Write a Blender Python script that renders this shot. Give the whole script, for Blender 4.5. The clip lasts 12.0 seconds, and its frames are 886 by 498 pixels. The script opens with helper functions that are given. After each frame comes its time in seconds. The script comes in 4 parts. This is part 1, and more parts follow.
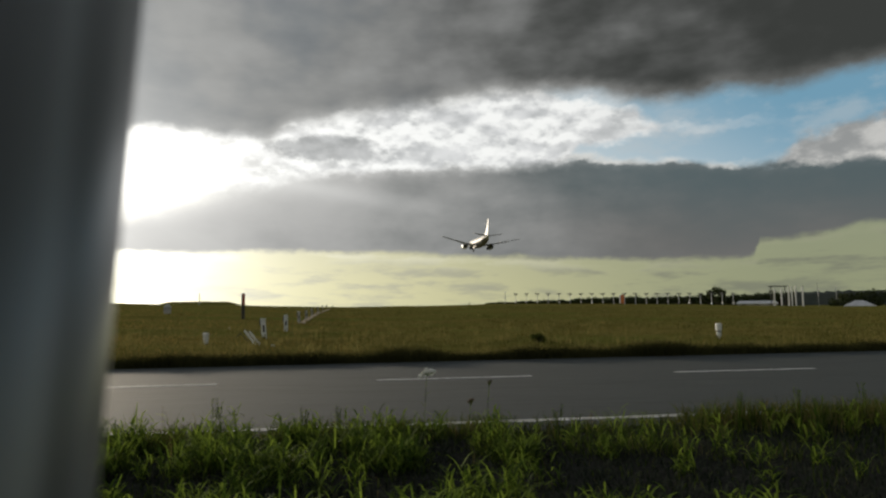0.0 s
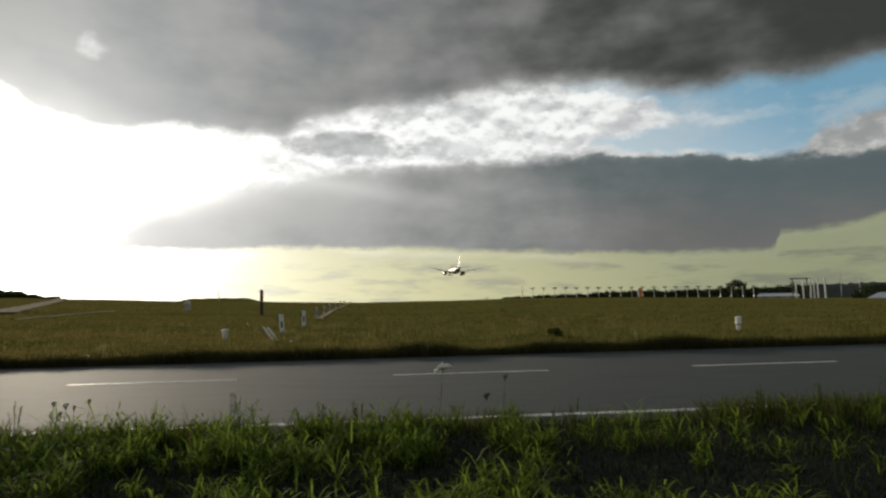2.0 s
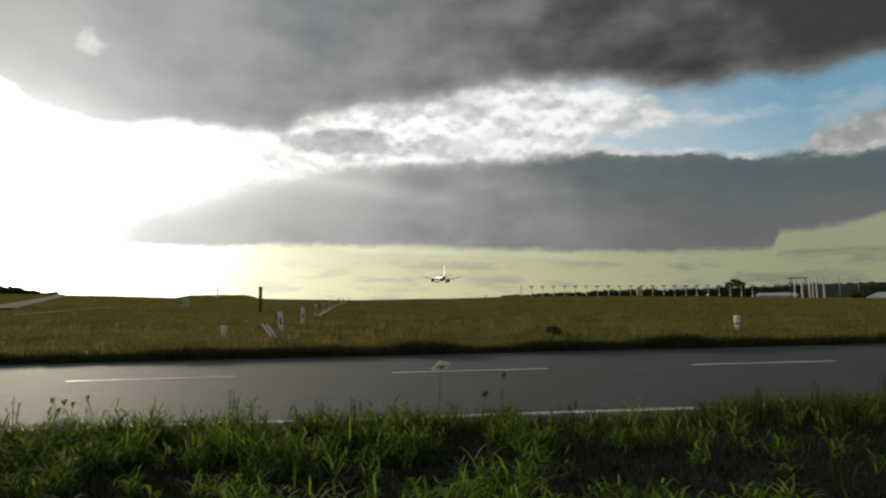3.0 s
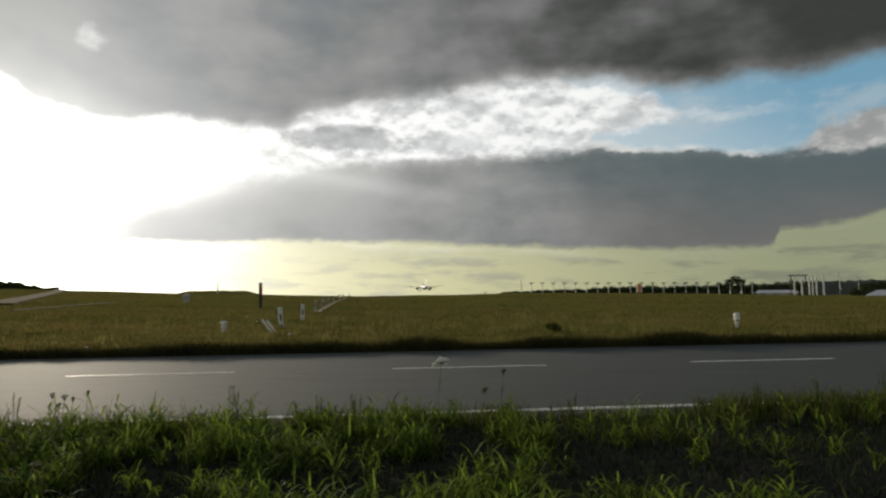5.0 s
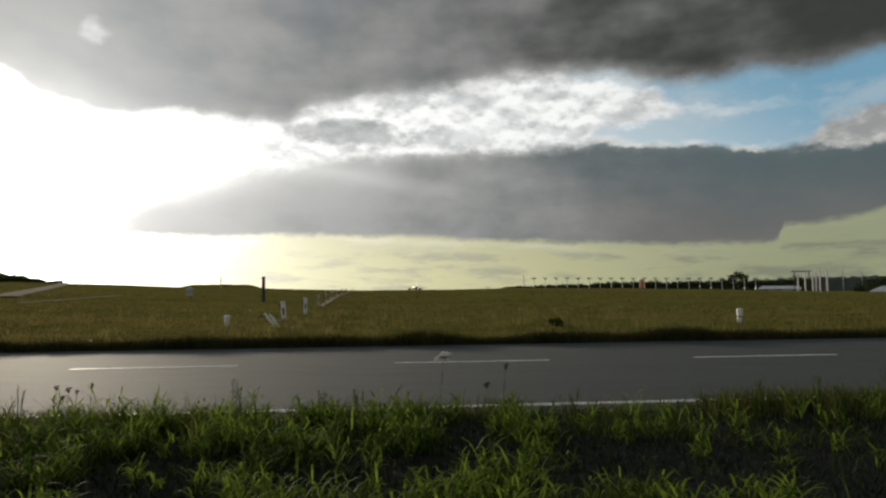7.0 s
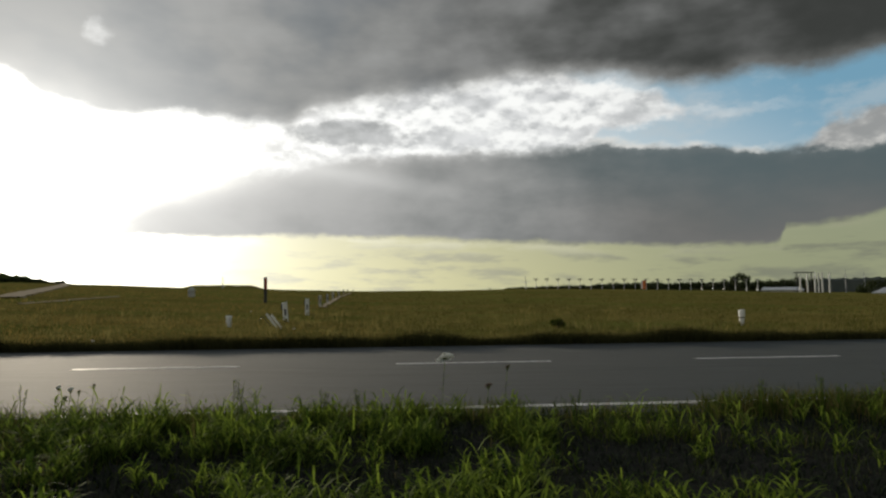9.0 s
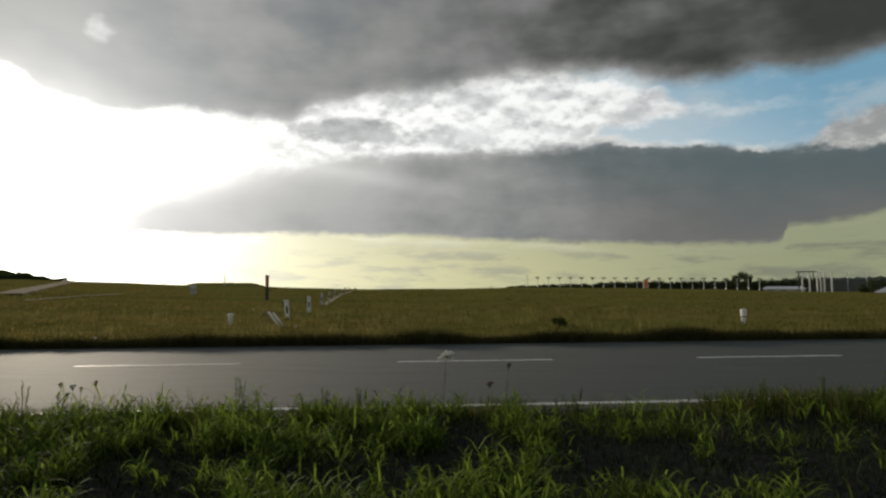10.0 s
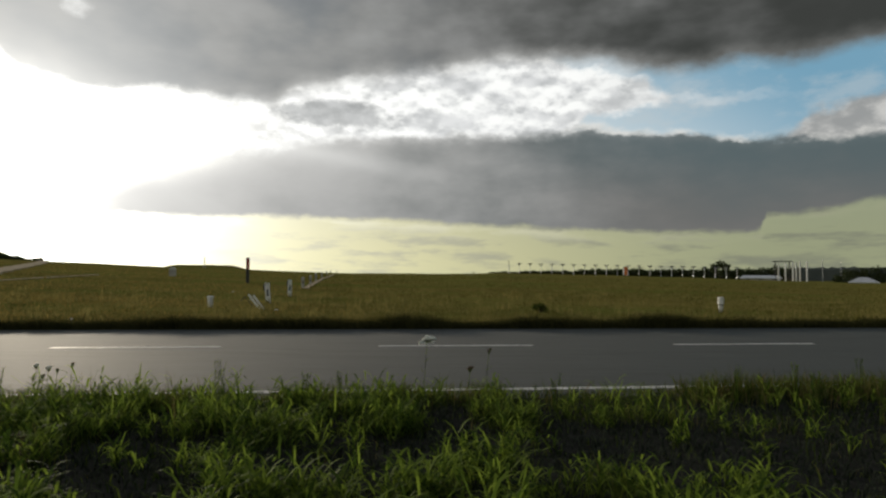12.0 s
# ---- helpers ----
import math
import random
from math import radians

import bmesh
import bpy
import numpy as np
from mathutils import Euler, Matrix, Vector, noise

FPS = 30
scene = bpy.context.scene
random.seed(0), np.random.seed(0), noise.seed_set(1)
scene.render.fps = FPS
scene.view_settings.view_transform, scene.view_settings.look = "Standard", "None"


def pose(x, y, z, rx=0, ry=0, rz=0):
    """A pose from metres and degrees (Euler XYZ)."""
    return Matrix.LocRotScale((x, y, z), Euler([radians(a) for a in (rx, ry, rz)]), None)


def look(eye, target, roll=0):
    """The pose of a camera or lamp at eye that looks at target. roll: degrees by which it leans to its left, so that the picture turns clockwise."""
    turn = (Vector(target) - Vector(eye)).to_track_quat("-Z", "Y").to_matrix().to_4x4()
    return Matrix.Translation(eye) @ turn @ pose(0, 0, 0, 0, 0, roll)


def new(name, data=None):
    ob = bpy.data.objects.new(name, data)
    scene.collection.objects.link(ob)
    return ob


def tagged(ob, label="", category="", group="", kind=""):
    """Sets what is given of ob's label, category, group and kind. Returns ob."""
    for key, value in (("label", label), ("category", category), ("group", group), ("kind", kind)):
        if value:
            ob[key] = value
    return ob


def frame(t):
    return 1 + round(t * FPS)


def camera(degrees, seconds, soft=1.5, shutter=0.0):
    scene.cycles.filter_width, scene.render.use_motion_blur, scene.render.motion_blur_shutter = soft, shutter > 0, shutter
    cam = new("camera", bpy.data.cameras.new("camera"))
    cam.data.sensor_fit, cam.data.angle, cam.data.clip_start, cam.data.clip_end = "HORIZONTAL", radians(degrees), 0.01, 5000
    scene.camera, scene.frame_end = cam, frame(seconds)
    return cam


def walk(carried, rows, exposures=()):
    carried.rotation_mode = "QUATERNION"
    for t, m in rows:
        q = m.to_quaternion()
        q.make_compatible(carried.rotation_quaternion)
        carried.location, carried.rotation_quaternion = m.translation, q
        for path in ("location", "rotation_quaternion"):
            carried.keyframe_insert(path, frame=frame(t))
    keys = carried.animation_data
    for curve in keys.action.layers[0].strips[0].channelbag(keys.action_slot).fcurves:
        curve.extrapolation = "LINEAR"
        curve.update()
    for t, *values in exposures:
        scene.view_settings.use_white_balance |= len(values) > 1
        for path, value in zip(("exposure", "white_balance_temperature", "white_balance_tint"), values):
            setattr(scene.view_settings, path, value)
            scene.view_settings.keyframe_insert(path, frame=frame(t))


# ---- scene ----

# ---------------------------------------------------------------- camera
cam = camera(70.0, 12.0, soft=2.4)
cam.data.dof.use_dof = True
cam.data.dof.focus_distance = 25.0
cam.data.dof.aperture_fstop = 18.0
EYE = 1.40
# seconds, sideways metres, yaw, pitch, roll
ROWS = [
    (0.0, -0.0209, -1.795, 5.076, 0.80),
    (0.1, -0.0202, -1.400, 4.160, 0.80),
    (0.2, -0.0184, -1.440, 4.080, 0.82),
    (0.3, -0.0159, -0.320, 4.560, 0.80),
    (0.4, -0.0120, -0.350, 4.620, 1.15),
    (0.5, 0.0000, -0.405, 4.971, 1.50),
    (0.6, 0.0, -0.700, 4.570, 1.40),
    (0.8, 0.0, -0.960, 4.430, 1.25),
    (1.0, 0.0, -0.816, 4.000, 1.14),
    (1.2, 0.0, -0.600, 4.210, 1.16),
    (1.5, 0.0, -0.234, 4.348, 1.22),
    (2.0, 0.0, -0.256, 4.642, 1.20),
    (2.5, 0.0, -0.395, 4.501, 1.10),
    (3.0, 0.0, -0.354, 4.447, 0.94),
    (5.0, 0.0, -0.354, 4.121, 0.76),
    (5.5, 0.0, -0.258, 4.012, 0.62),
    (6.0, 0.0, -0.234, 4.004, 0.68),
    (6.5, 0.0, -0.031, 3.935, 0.60),
    (7.0, 0.0, -0.116, 3.638, 0.56),
    (9.0, 0.0, 0.036, 3.721, 0.50),
    (9.5, 0.0, 0.164, 3.506, 0.36),
    (10.0, 0.0, 0.180, 3.558, 0.32),
    (10.5, 0.0, 0.166, 3.559, 0.48),
    (11.0, 0.0, 0.005, 3.543, 0.32),
    (11.2, 0.0, 0.010, 3.400, 0.28),
    (11.4, 0.0, -1.020, 2.520, -0.20),
    (11.5, 0.0, -1.363, 3.132, 0.42),
    (11.7, 0.0, -1.640, 2.440, -0.60),
    (12.0, 0.0, -1.460, 2.210, -0.38),
]
walk(cam, [(t, pose(x, 0, EYE, 90 + pitch, roll, yaw)) for t, x, yaw, pitch, roll in ROWS],
     exposures=[(0.0, -0.05), (0.3, -0.09), (0.6, 0.0), (0.8, 0.0), (11.0, 0.02), (12.0, 0.06)])

# ---------------------------------------------------------------- sky and sun
SUN_AZ, SUN_EL = -33.0, 8.4


def world_sky():
    world = bpy.data.worlds.new("cloudy_evening_sky")
    scene.world = world
    world.use_nodes = True
    nt = world.node_tree
    nt.nodes.clear()
    link = nt.links.new

    def put(sock, v):
        if isinstance(v, bpy.types.NodeSocket):
            link(v, sock)
        elif isinstance(v, (tuple, list)):
            sock.default_value = (*v, 1.0) if len(sock.default_value) == 4 else tuple(v)
        else:
            sock.default_value = v

    def m(op, a, b=0.0, c=0.0, clamp=False):
        n = nt.nodes.new("ShaderNodeMath")
        n.operation, n.use_clamp = op, clamp
        for s, v in zip(n.inputs, (a, b, c)):
            put(s, v)
        return n.outputs[0]

    def smooth(v, lo, hi, a=0.0, b=1.0):
        n = nt.nodes.new("ShaderNodeMapRange")
        n.interpolation_type = "SMOOTHSTEP"
        for s, x in zip(n.inputs[:5], (v, lo, hi, a, b)):
            put(s, x)
        return n.outputs[0]

    def mix(f, a, b, how="MIX"):
        n = nt.nodes.new("ShaderNodeMix")
        n.data_type, n.blend_type, n.clamp_factor = "RGBA", how, True
        put(n.inputs[0], f), put(n.inputs[6], a), put(n.inputs[7], b)
        return n.outputs[2]

    def vec(x, y, z=0.0):
        n = nt.nodes.new("ShaderNodeCombineXYZ")
        put(n.inputs[0], x), put(n.inputs[1], y), put(n.inputs[2], z)
        return n.outputs[0]

    def fbm(x, y, scale, detail=5.0, rough=0.55, z=0.0):
        n = nt.nodes.new("ShaderNodeTexNoise")
        link(vec(x, y, z), n.inputs["Vector"])
        n.inputs["Scale"].default_value = scale
        n.inputs["Detail"].default_value = detail
        n.inputs["Roughness"].default_value = rough
        return n.outputs[0]

    def edge(v, stops, lo=-60.0, hi=60.0, top=40.0):
        """A height in degrees along the azimuth v."""
        n = nt.nodes.new("ShaderNodeValToRGB")
        put(n.inputs[0], m("DIVIDE", m("SUBTRACT", v, lo), hi - lo))
        el = n.color_ramp.elements
        while len(el) < len(stops):
            el.new(0.5)
        for e, (a, h) in zip(el, sorted(stops)):
            e.position = (a - lo) / (hi - lo)
            e.color = (h / top, h / top, h / top, 1)
        n.color_ramp.interpolation = "EASE"
        return m("MULTIPLY", n.outputs[0], top)

    tc = nt.nodes.new("ShaderNodeTexCoord")
    sep = nt.nodes.new("ShaderNodeSeparateXYZ")
    link(tc.outputs["Generated"], sep.inputs[0])
    dx, dy, dz = sep.outputs
    az = m("MULTIPLY", m("ARCTAN2", dx, dy), 57.2958)
    el = m("MULTIPLY", m("ARCSINE", dz), 57.2958)
    # angle from the sun
    sa, se = radians(SUN_AZ), radians(SUN_EL)
    s = (math.sin(sa) * math.cos(se), math.cos(sa) * math.cos(se), math.sin(se))
    dot = m("ADD", m("ADD", m("MULTIPLY", dx, s[0]), m("MULTIPLY", dy, s[1])), m("MULTIPLY", dz, s[2]))
    ang = m("MULTIPLY", m("ARCCOSINE", m("MINIMUM", dot, 0.999999)), 57.2958)

    def bell(width, power):
        return m("MULTIPLY", m("EXPONENT", m("MULTIPLY", m("POWER", m("DIVIDE", ang, width), 2.0), -1.0)), power)

    # ruffled coordinates for the cloud edges
    big = m("SUBTRACT", fbm(az, el, 0.10, 3.0, 0.5), 0.5)
    mid = m("SUBTRACT", fbm(az, m("MULTIPLY", el, 1.6), 0.32, 5.0, 0.6, 3.0), 0.5)
    fine = m("SUBTRACT", fbm(az, m("MULTIPLY", el, 1.5), 1.1, 5.0, 0.6, 7.0), 0.5)

    # clear air: the sky model, paled by haze towards the horizon
    sky = nt.nodes.new("ShaderNodeTexSky")
    sky.sky_type, sky.sun_disc = "NISHITA", False
    sky.sun_elevation, sky.sun_rotation = radians(SUN_EL), radians(SUN_AZ)
    air = mix(1.0, sky.outputs[0], (0.06, 0.06, 0.06), "MULTIPLY")
    blue = mix(smooth(m("ADD", az, m("MULTIPLY", m("SUBTRACT", el, 14.0), 1.6)), 8.0, 36.0), (0.58, 0.68, 0.73), (0.18, 0.37, 0.51))
    veil = fbm(az, m("MULTIPLY", el, 2.0), 0.20, 6.0, 0.6, 41.0)
    blue = mix(m("MULTIPLY", smooth(veil, 0.45, 0.70), 0.45), blue, (0.55, 0.60, 0.62))
    air = mix(0.85, air, blue)
    haze_far = mix(smooth(az, -25.0, 34.0), (0.80, 0.75, 0.43), (0.29, 0.31, 0.19))
    haze_top = mix(smooth(az, -25.0, 34.0), (0.66, 0.63, 0.42), (0.28, 0.305, 0.20))
    haze = mix(smooth(el, 0.5, 7.0), haze_far, haze_top)
    streak = fbm(az, m("MULTIPLY", el, 5.0), 0.16, 5.0, 0.6, 11.0)
    haze = mix(m("MULTIPLY", smooth(streak, 0.44, 0.64), 0.80), haze, mix(smooth(az, -15.0, 30.0), (0.46, 0.45, 0.34), (0.19, 0.20, 0.15)))
    col = mix(smooth(el, 6.0, 12.0), haze, air)

    # broken white cloud between the two banks
    soft = fbm(az, m("MULTIPLY", el, 1.7), 0.24, 9.0, 0.60, 15.0)
    slant = m("SUBTRACT", az, m("MULTIPLY", m("SUBTRACT", el, 14.0), 1.7))
    bias = smooth(slant, 2.0, 25.0, 0.34, -0.16)
    ruffle = m("ADD", m("MULTIPLY", mid, 2.6), m("MULTIPLY", fine, 1.1))
    roof = edge(az, [(-60, 22.0), (4, 21.0), (10, 19.2), (15, 17.7), (18.6, 16.5), (20.6, 15.4), (21.6, 14.4), (60, 10.0)])
    sill = edge(az, [(-60, 8.0), (11.0, 10.5), (13.2, 12.4), (14.6, 13.9), (18, 14.3), (21.6, 14.5), (60, 15.0)])
    tongue = m("MULTIPLY", smooth(m("SUBTRACT", m("ADD", el, ruffle), roof), 0.9, -0.5), smooth(m("SUBTRACT", m("ADD", el, ruffle), sill), -0.7, 0.5))
    wisps = m("MULTIPLY", smooth(m("ADD", soft, bias), 0.44, 0.72), smooth(az, 28.0, 20.0, 0.0, 0.45))
    cover = m("MULTIPLY", m("MAXIMUM", tongue, wisps), smooth(el, 8.0, 11.0))
    # puffs lit from above and behind: bright crowns, grey undersides
    grain = fbm(az, m("MULTIPLY", el, 1.6), 0.48, 5.0, 0.50, 31.0)
    puff_lo = fbm(az, m("MULTIPLY", el, 1.7), 0.30, 5.0, 0.52, 51.0)
    puff_hi = fbm(az, m("MULTIPLY", m("ADD", el, 0.60), 1.7), 0.30, 5.0, 0.52, 51.0)
    lit = m("ADD", m("MULTIPLY", m("SUBTRACT", puff_lo, puff_hi), 2.0), m("ADD", m("MULTIPLY", soft, 0.35), m("MULTIPLY", puff_lo, 0.55)))
    low_grey = mix(smooth(az, -13.0, 0.0), (0.38, 0.39, 0.39), (0.46, 0.475, 0.48))
    low_grey = mix(smooth(grain, 0.30, 0.70, 0.0, 0.75), low_grey, (0.80, 0.81, 0.81))
    shade = mix(smooth(lit, 0.20, 0.72), low_grey, (0.94, 0.95, 0.93))
    shade = mix(smooth(az, 12.0, 21.0, 0.0, 0.40), shade, (0.56, 0.58, 0.58))
    col = mix(cover, col, shade)
    lx = m("POWER", m("ABSOLUTE", m("DIVIDE", m("ADD", az, 8.6), 5.8)), 2.0)
    ly = m("POWER", m("ABSOLUTE", m("DIVIDE", m("SUBTRACT", el, 14.0), 1.45)), 2.0)
    lobe = smooth(m("SUBTRACT", m("ADD", 1.0, m("ADD", m("MULTIPLY", mid, 1.6), m("MULTIPLY", fine, 0.9))), m("ADD", lx, ly)), 0.0, 0.7)
    col = mix(m("MULTIPLY", lobe, 0.82), col, mix(smooth(grain, 0.25, 0.75), (0.30, 0.31, 0.31), (0.52, 0.53, 0.53)))
    # pale cumulus beside the blue gap
    hill = edge(az, [(-60, 5.0), (26, 8.0), (30, 11.0), (32, 12.6), (36, 13.6), (42, 14.5), (60, 12.0)])
    puff = smooth(m("SUBTRACT", m("ADD", el, m("ADD", m("MULTIPLY", mid, 2.4), m("MULTIPLY", fine, 0.8))), hill), 0.5, -0.6)
    puff = m("MULTIPLY", puff, smooth(el, 7.0, 9.0))
    col = mix(puff, col, mix(smooth(soft, 0.38, 0.62), (0.30, 0.31, 0.31), (0.56, 0.56, 0.54)))

    # glow of the hidden sun
    glow = m("ADD", m("ADD", bell(5.0, 5.0), bell(11.0, 2.2)), bell(21.0, 0.60))

    # long grey bank
    e2 = m("ADD", el, m("ADD", m("MULTIPLY", mid, 1.6), m("MULTIPLY", fine, 0.7)))
    e3 = m("ADD", el, m("ADD", m("MULTIPLY", mid, 0.9), m("MULTIPLY", fine, 0.35)))
    top = edge(az, [(-60, 6.0), (-31, 7.4), (-27.6, 8.5), (-23.5, 9.7), (-15.2, 10.9), (-9.3, 11.8), (-3, 12.4), (11, 12.5), (14.2, 12.7), (21, 12.1), (27.3, 11.1), (35.5, 10.7), (60, 10.5)])
    bot = edge(az, [(-60, 4.6), (-27.6, 4.6), (-19, 4.8), (-4, 4.9), (6, 4.3), (20.5, 3.7), (28.0, 3.55), (28.5, 4.95), (30.5, 4.9), (33, 5.3), (36, 5.75), (60, 6.0)])
    bank = m("MULTIPLY", smooth(m("SUBTRACT", e3, bot), -0.25, 0.35), smooth(m("SUBTRACT", e2, top), smooth(az, -30.0, -4.0, 2.6, 0.30), smooth(az, -30.0, -4.0, -3.2, -0.40)))
    bank = m("MULTIPLY", bank, smooth(m("ADD", az, m("MULTIPLY", mid, 5.0)), -36.5, -25.0))
    rim = m("MULTIPLY", smooth(m("SUBTRACT", e2, top), -1.0, 0.1), smooth(az, 34.0, 5.0, 0.25, 1.0))
    roll = m("SUBTRACT", fbm(az, m("MULTIPLY", el, 2.6), 0.11, 4.0, 0.5, 61.0), 0.5)
    tone = m("ADD", m("MULTIPLY", big, 0.5), m("ADD", m("MULTIPLY", mid, 0.25), m("MULTIPLY", roll, 0.5)))
    grey = mix(smooth(m("ADD", m("MULTIPLY", az, 0.02), m("MULTIPLY", tone, -1.5)), -0.5, 0.7), (0.40, 0.40, 0.39), (0.108, 0.122, 0.122))
    grey = mix(m("MULTIPLY", rim, 0.40), grey, (0.80, 0.80, 0.78))
    # bluer along its crown, warmer and paler underneath
    under = smooth(m("SUBTRACT", top, el), 0.5, 7.5)
    grey = mix(m("MULTIPLY", smooth(az, 2.0, 24.0), 0.75), grey, mix(m("ADD", under, m("MULTIPLY", tone, 1.2)), (0.088, 0.122, 0.132), (0.155, 0.152, 0.145)))
    # thin and bright where it lies before the sun
    thin = m("MULTIPLY", smooth(az, 0.0, -26.0), smooth(m("SUBTRACT", top, m("ADD", el, m("MULTIPLY", mid, 1.5))), 6.0, 0.0, 0.42, 1.0))
    grey = mix(m("MULTIPLY", thin, 0.48), grey, (0.92, 0.91, 0.88))
    # one broad shaft slanting down across the bank
    ray = m("SUBTRACT", el, m("ADD", 11.1, m("MULTIPLY", m("ADD", az, 13.0), -0.165)))
    beam = m("MULTIPLY", m("EXPONENT", m("MULTIPLY", m("POWER", m("DIVIDE", m("ABSOLUTE", ray), 0.85), 2.0), -1.0)), m("MULTIPLY", smooth(az, 5.0, -14.0), smooth(az, -24.0, -16.0)))
    grey = mix(m("MULTIPLY", beam, 0.55), grey, (0.74, 0.74, 0.72))
    # faint shafts of light fanning out from the sun
    fan = m("ARCTAN2", m("SUBTRACT", el, SUN_EL + 5.0), m("SUBTRACT", az, SUN_AZ))
    shaft = m("MULTIPLY", smooth(fbm(fan, 0.0, 5.0, 2.0, 0.5, 2.0), 0.40, 0.72), smooth(ang, 40.0, 12.0))
    grey = mix(m("MULTIPLY", shaft, 0.28), grey, (0.62, 0.62, 0.60))
    col = mix(bank, col, grey)
    # ragged sunlit edge hanging under the bank
    hem = m("SUBTRACT", bot, e3)
    hem = m("MULTIPLY", m("MULTIPLY", smooth(hem, 0.0, 0.45), smooth(hem, 1.5, 0.4)), smooth(streak, 0.40, 0.60))
    hem = m("MULTIPLY", hem, m("MULTIPLY", smooth(az, 27.0, 12.0, 0.25, 0.50), smooth(az, -24.0, -16.0)))
    col = mix(hem, col, mix(smooth(az, -12.0, 26.0), (0.95, 0.92, 0.66), (0.52, 0.52, 0.34)))
    gap = m("SUBTRACT", e2, top)
    fringe = m("MULTIPLY", m("MULTIPLY", smooth(gap, -0.45, 0.0), smooth(gap, 0.55, 0.05)), smooth(az, 9.0, 14.0))
    col = mix(m("MULTIPLY", fringe, m("MULTIPLY", smooth(soft, 0.35, 0.6), 0.75)), col, (0.74, 0.73, 0.69))

    # great dark cloud overhead
    e1 = m("ADD", el, m("ADD", m("MULTIPLY", big, 2.0), m("ADD", m("MULTIPLY", mid, 1.5), m("MULTIPLY", fine, 0.25))))
    low = edge(az, [(-60, 17.5), (-35.4, 16.2), (-31.7, 14.7), (-27.8, 14.2), (-22.2, 14.9), (-17, 14.6), (-14, 14.3), (-11, 15.8), (-4.2, 17.0), (1, 17.8), (7.8, 18.5), (14, 18.3), (21, 17.2), (25.4, 17.0), (31.5, 16.7), (36, 17.2), (60, 18.0)])
    over = smooth(m("SUBTRACT", e1, low), -0.7, 0.9)
    depth = smooth(m("SUBTRACT", e1, low), -0.5, 5.5)
    wisp = m("SUBTRACT", fbm(az, m("MULTIPLY", el, 2.2), 0.17, 4.0, 0.5, 23.0), 0.5)
    body = mix(smooth(m("ADD", m("MULTIPLY", az, 0.019), m("ADD", m("MULTIPLY", big, 1.1), m("MULTIPLY", wisp, 0.85))), -0.75, 0.68), (0.33, 0.335, 0.33), (0.044, 0.047, 0.044))
    body = mix(m("MULTIPLY", smooth(m("SUBTRACT", e1, low), 1.9, -0.3), smooth(az, 8.0, 28.0, 0.52, 0.22)), body, (0.55, 0.55, 0.53))
    # thinner and brighter towards and past the zenith
    body = mix(smooth(el, 26.0, 55.0), body, mix(smooth(big, -0.15, 0.15), (0.34, 0.36, 0.40), (0.15, 0.16, 0.17)))
    # a bright chink and a bluer patch
    cx = m("POWER", m("ABSOLUTE", m("DIVIDE", m("ADD", az, 29.2), 0.9)), 2.0)
    cy = m("POWER", m("ABSOLUTE", m("DIVIDE", m("SUBTRACT", el, 20.3), 0.75)), 2.0)
    chink = smooth(m("SUBTRACT", m("ADD", 1.0, m("ADD", m("MULTIPLY", mid, 5.0), m("MULTIPLY", fine, 4.0))), m("ADD", cx, cy)), -1.4, 2.6)
    body = mix(m("MULTIPLY", chink, 0.62), body, (0.85, 0.86, 0.85))
    body = mix(m("MULTIPLY", smooth(m("ADD", big, m("MULTIPLY", wisp, 0.5)), -0.10, 0.20), smooth(az, 6.0, -6.0, 0.0, 0.35)), body, (0.20, 0.235, 0.27))
    col = mix(over, col, body)

    thick = m("MAXIMUM", smooth(m("SUBTRACT", top, el), 0.0, 3.2, 0.52, 0.86), smooth(az, -14.0, 4.0, 0.0, 0.78))
    hidden = m("SUBTRACT", 1.0, m("MAXIMUM", m("ADD", m("MULTIPLY", over, 0.80), m("MULTIPLY", bank, thick)), m("MULTIPLY", lobe, 0.8)), clamp=True)
    warm = mix(1.0, (1.0, 0.97, 0.90), vec(glow, glow, glow), "MULTIPLY")
    warm = mix(1.0, warm, vec(hidden, hidden, hidden), "MULTIPLY")
    col = mix(1.0, col, warm, "ADD")
    # below the horizon: dull land
    col = mix(smooth(el, -0.2, -2.0), col, (0.08, 0.075, 0.05))

    bg = nt.nodes.new("ShaderNodeBackground")
    out = nt.nodes.new("ShaderNodeOutputWorld")
    link(col, bg.inputs[0])
    bg.inputs[1].default_value = 1.0
    link(bg.outputs[0], out.inputs[0])


world_sky()
lamp = bpy.data.lights.new("sun", "SUN")
lamp.energy, lamp.angle, lamp.color = 2.6, radians(3.0), (1.0, 0.86, 0.66)
sun = new("sun", lamp)
_sa, _se = radians(SUN_AZ), radians(SUN_EL)
sun.matrix_world = look((math.sin(_sa) * math.cos(_se) * 50, math.cos(_sa) * math.cos(_se) * 50, math.sin(_se) * 50), (0, 0, 0))


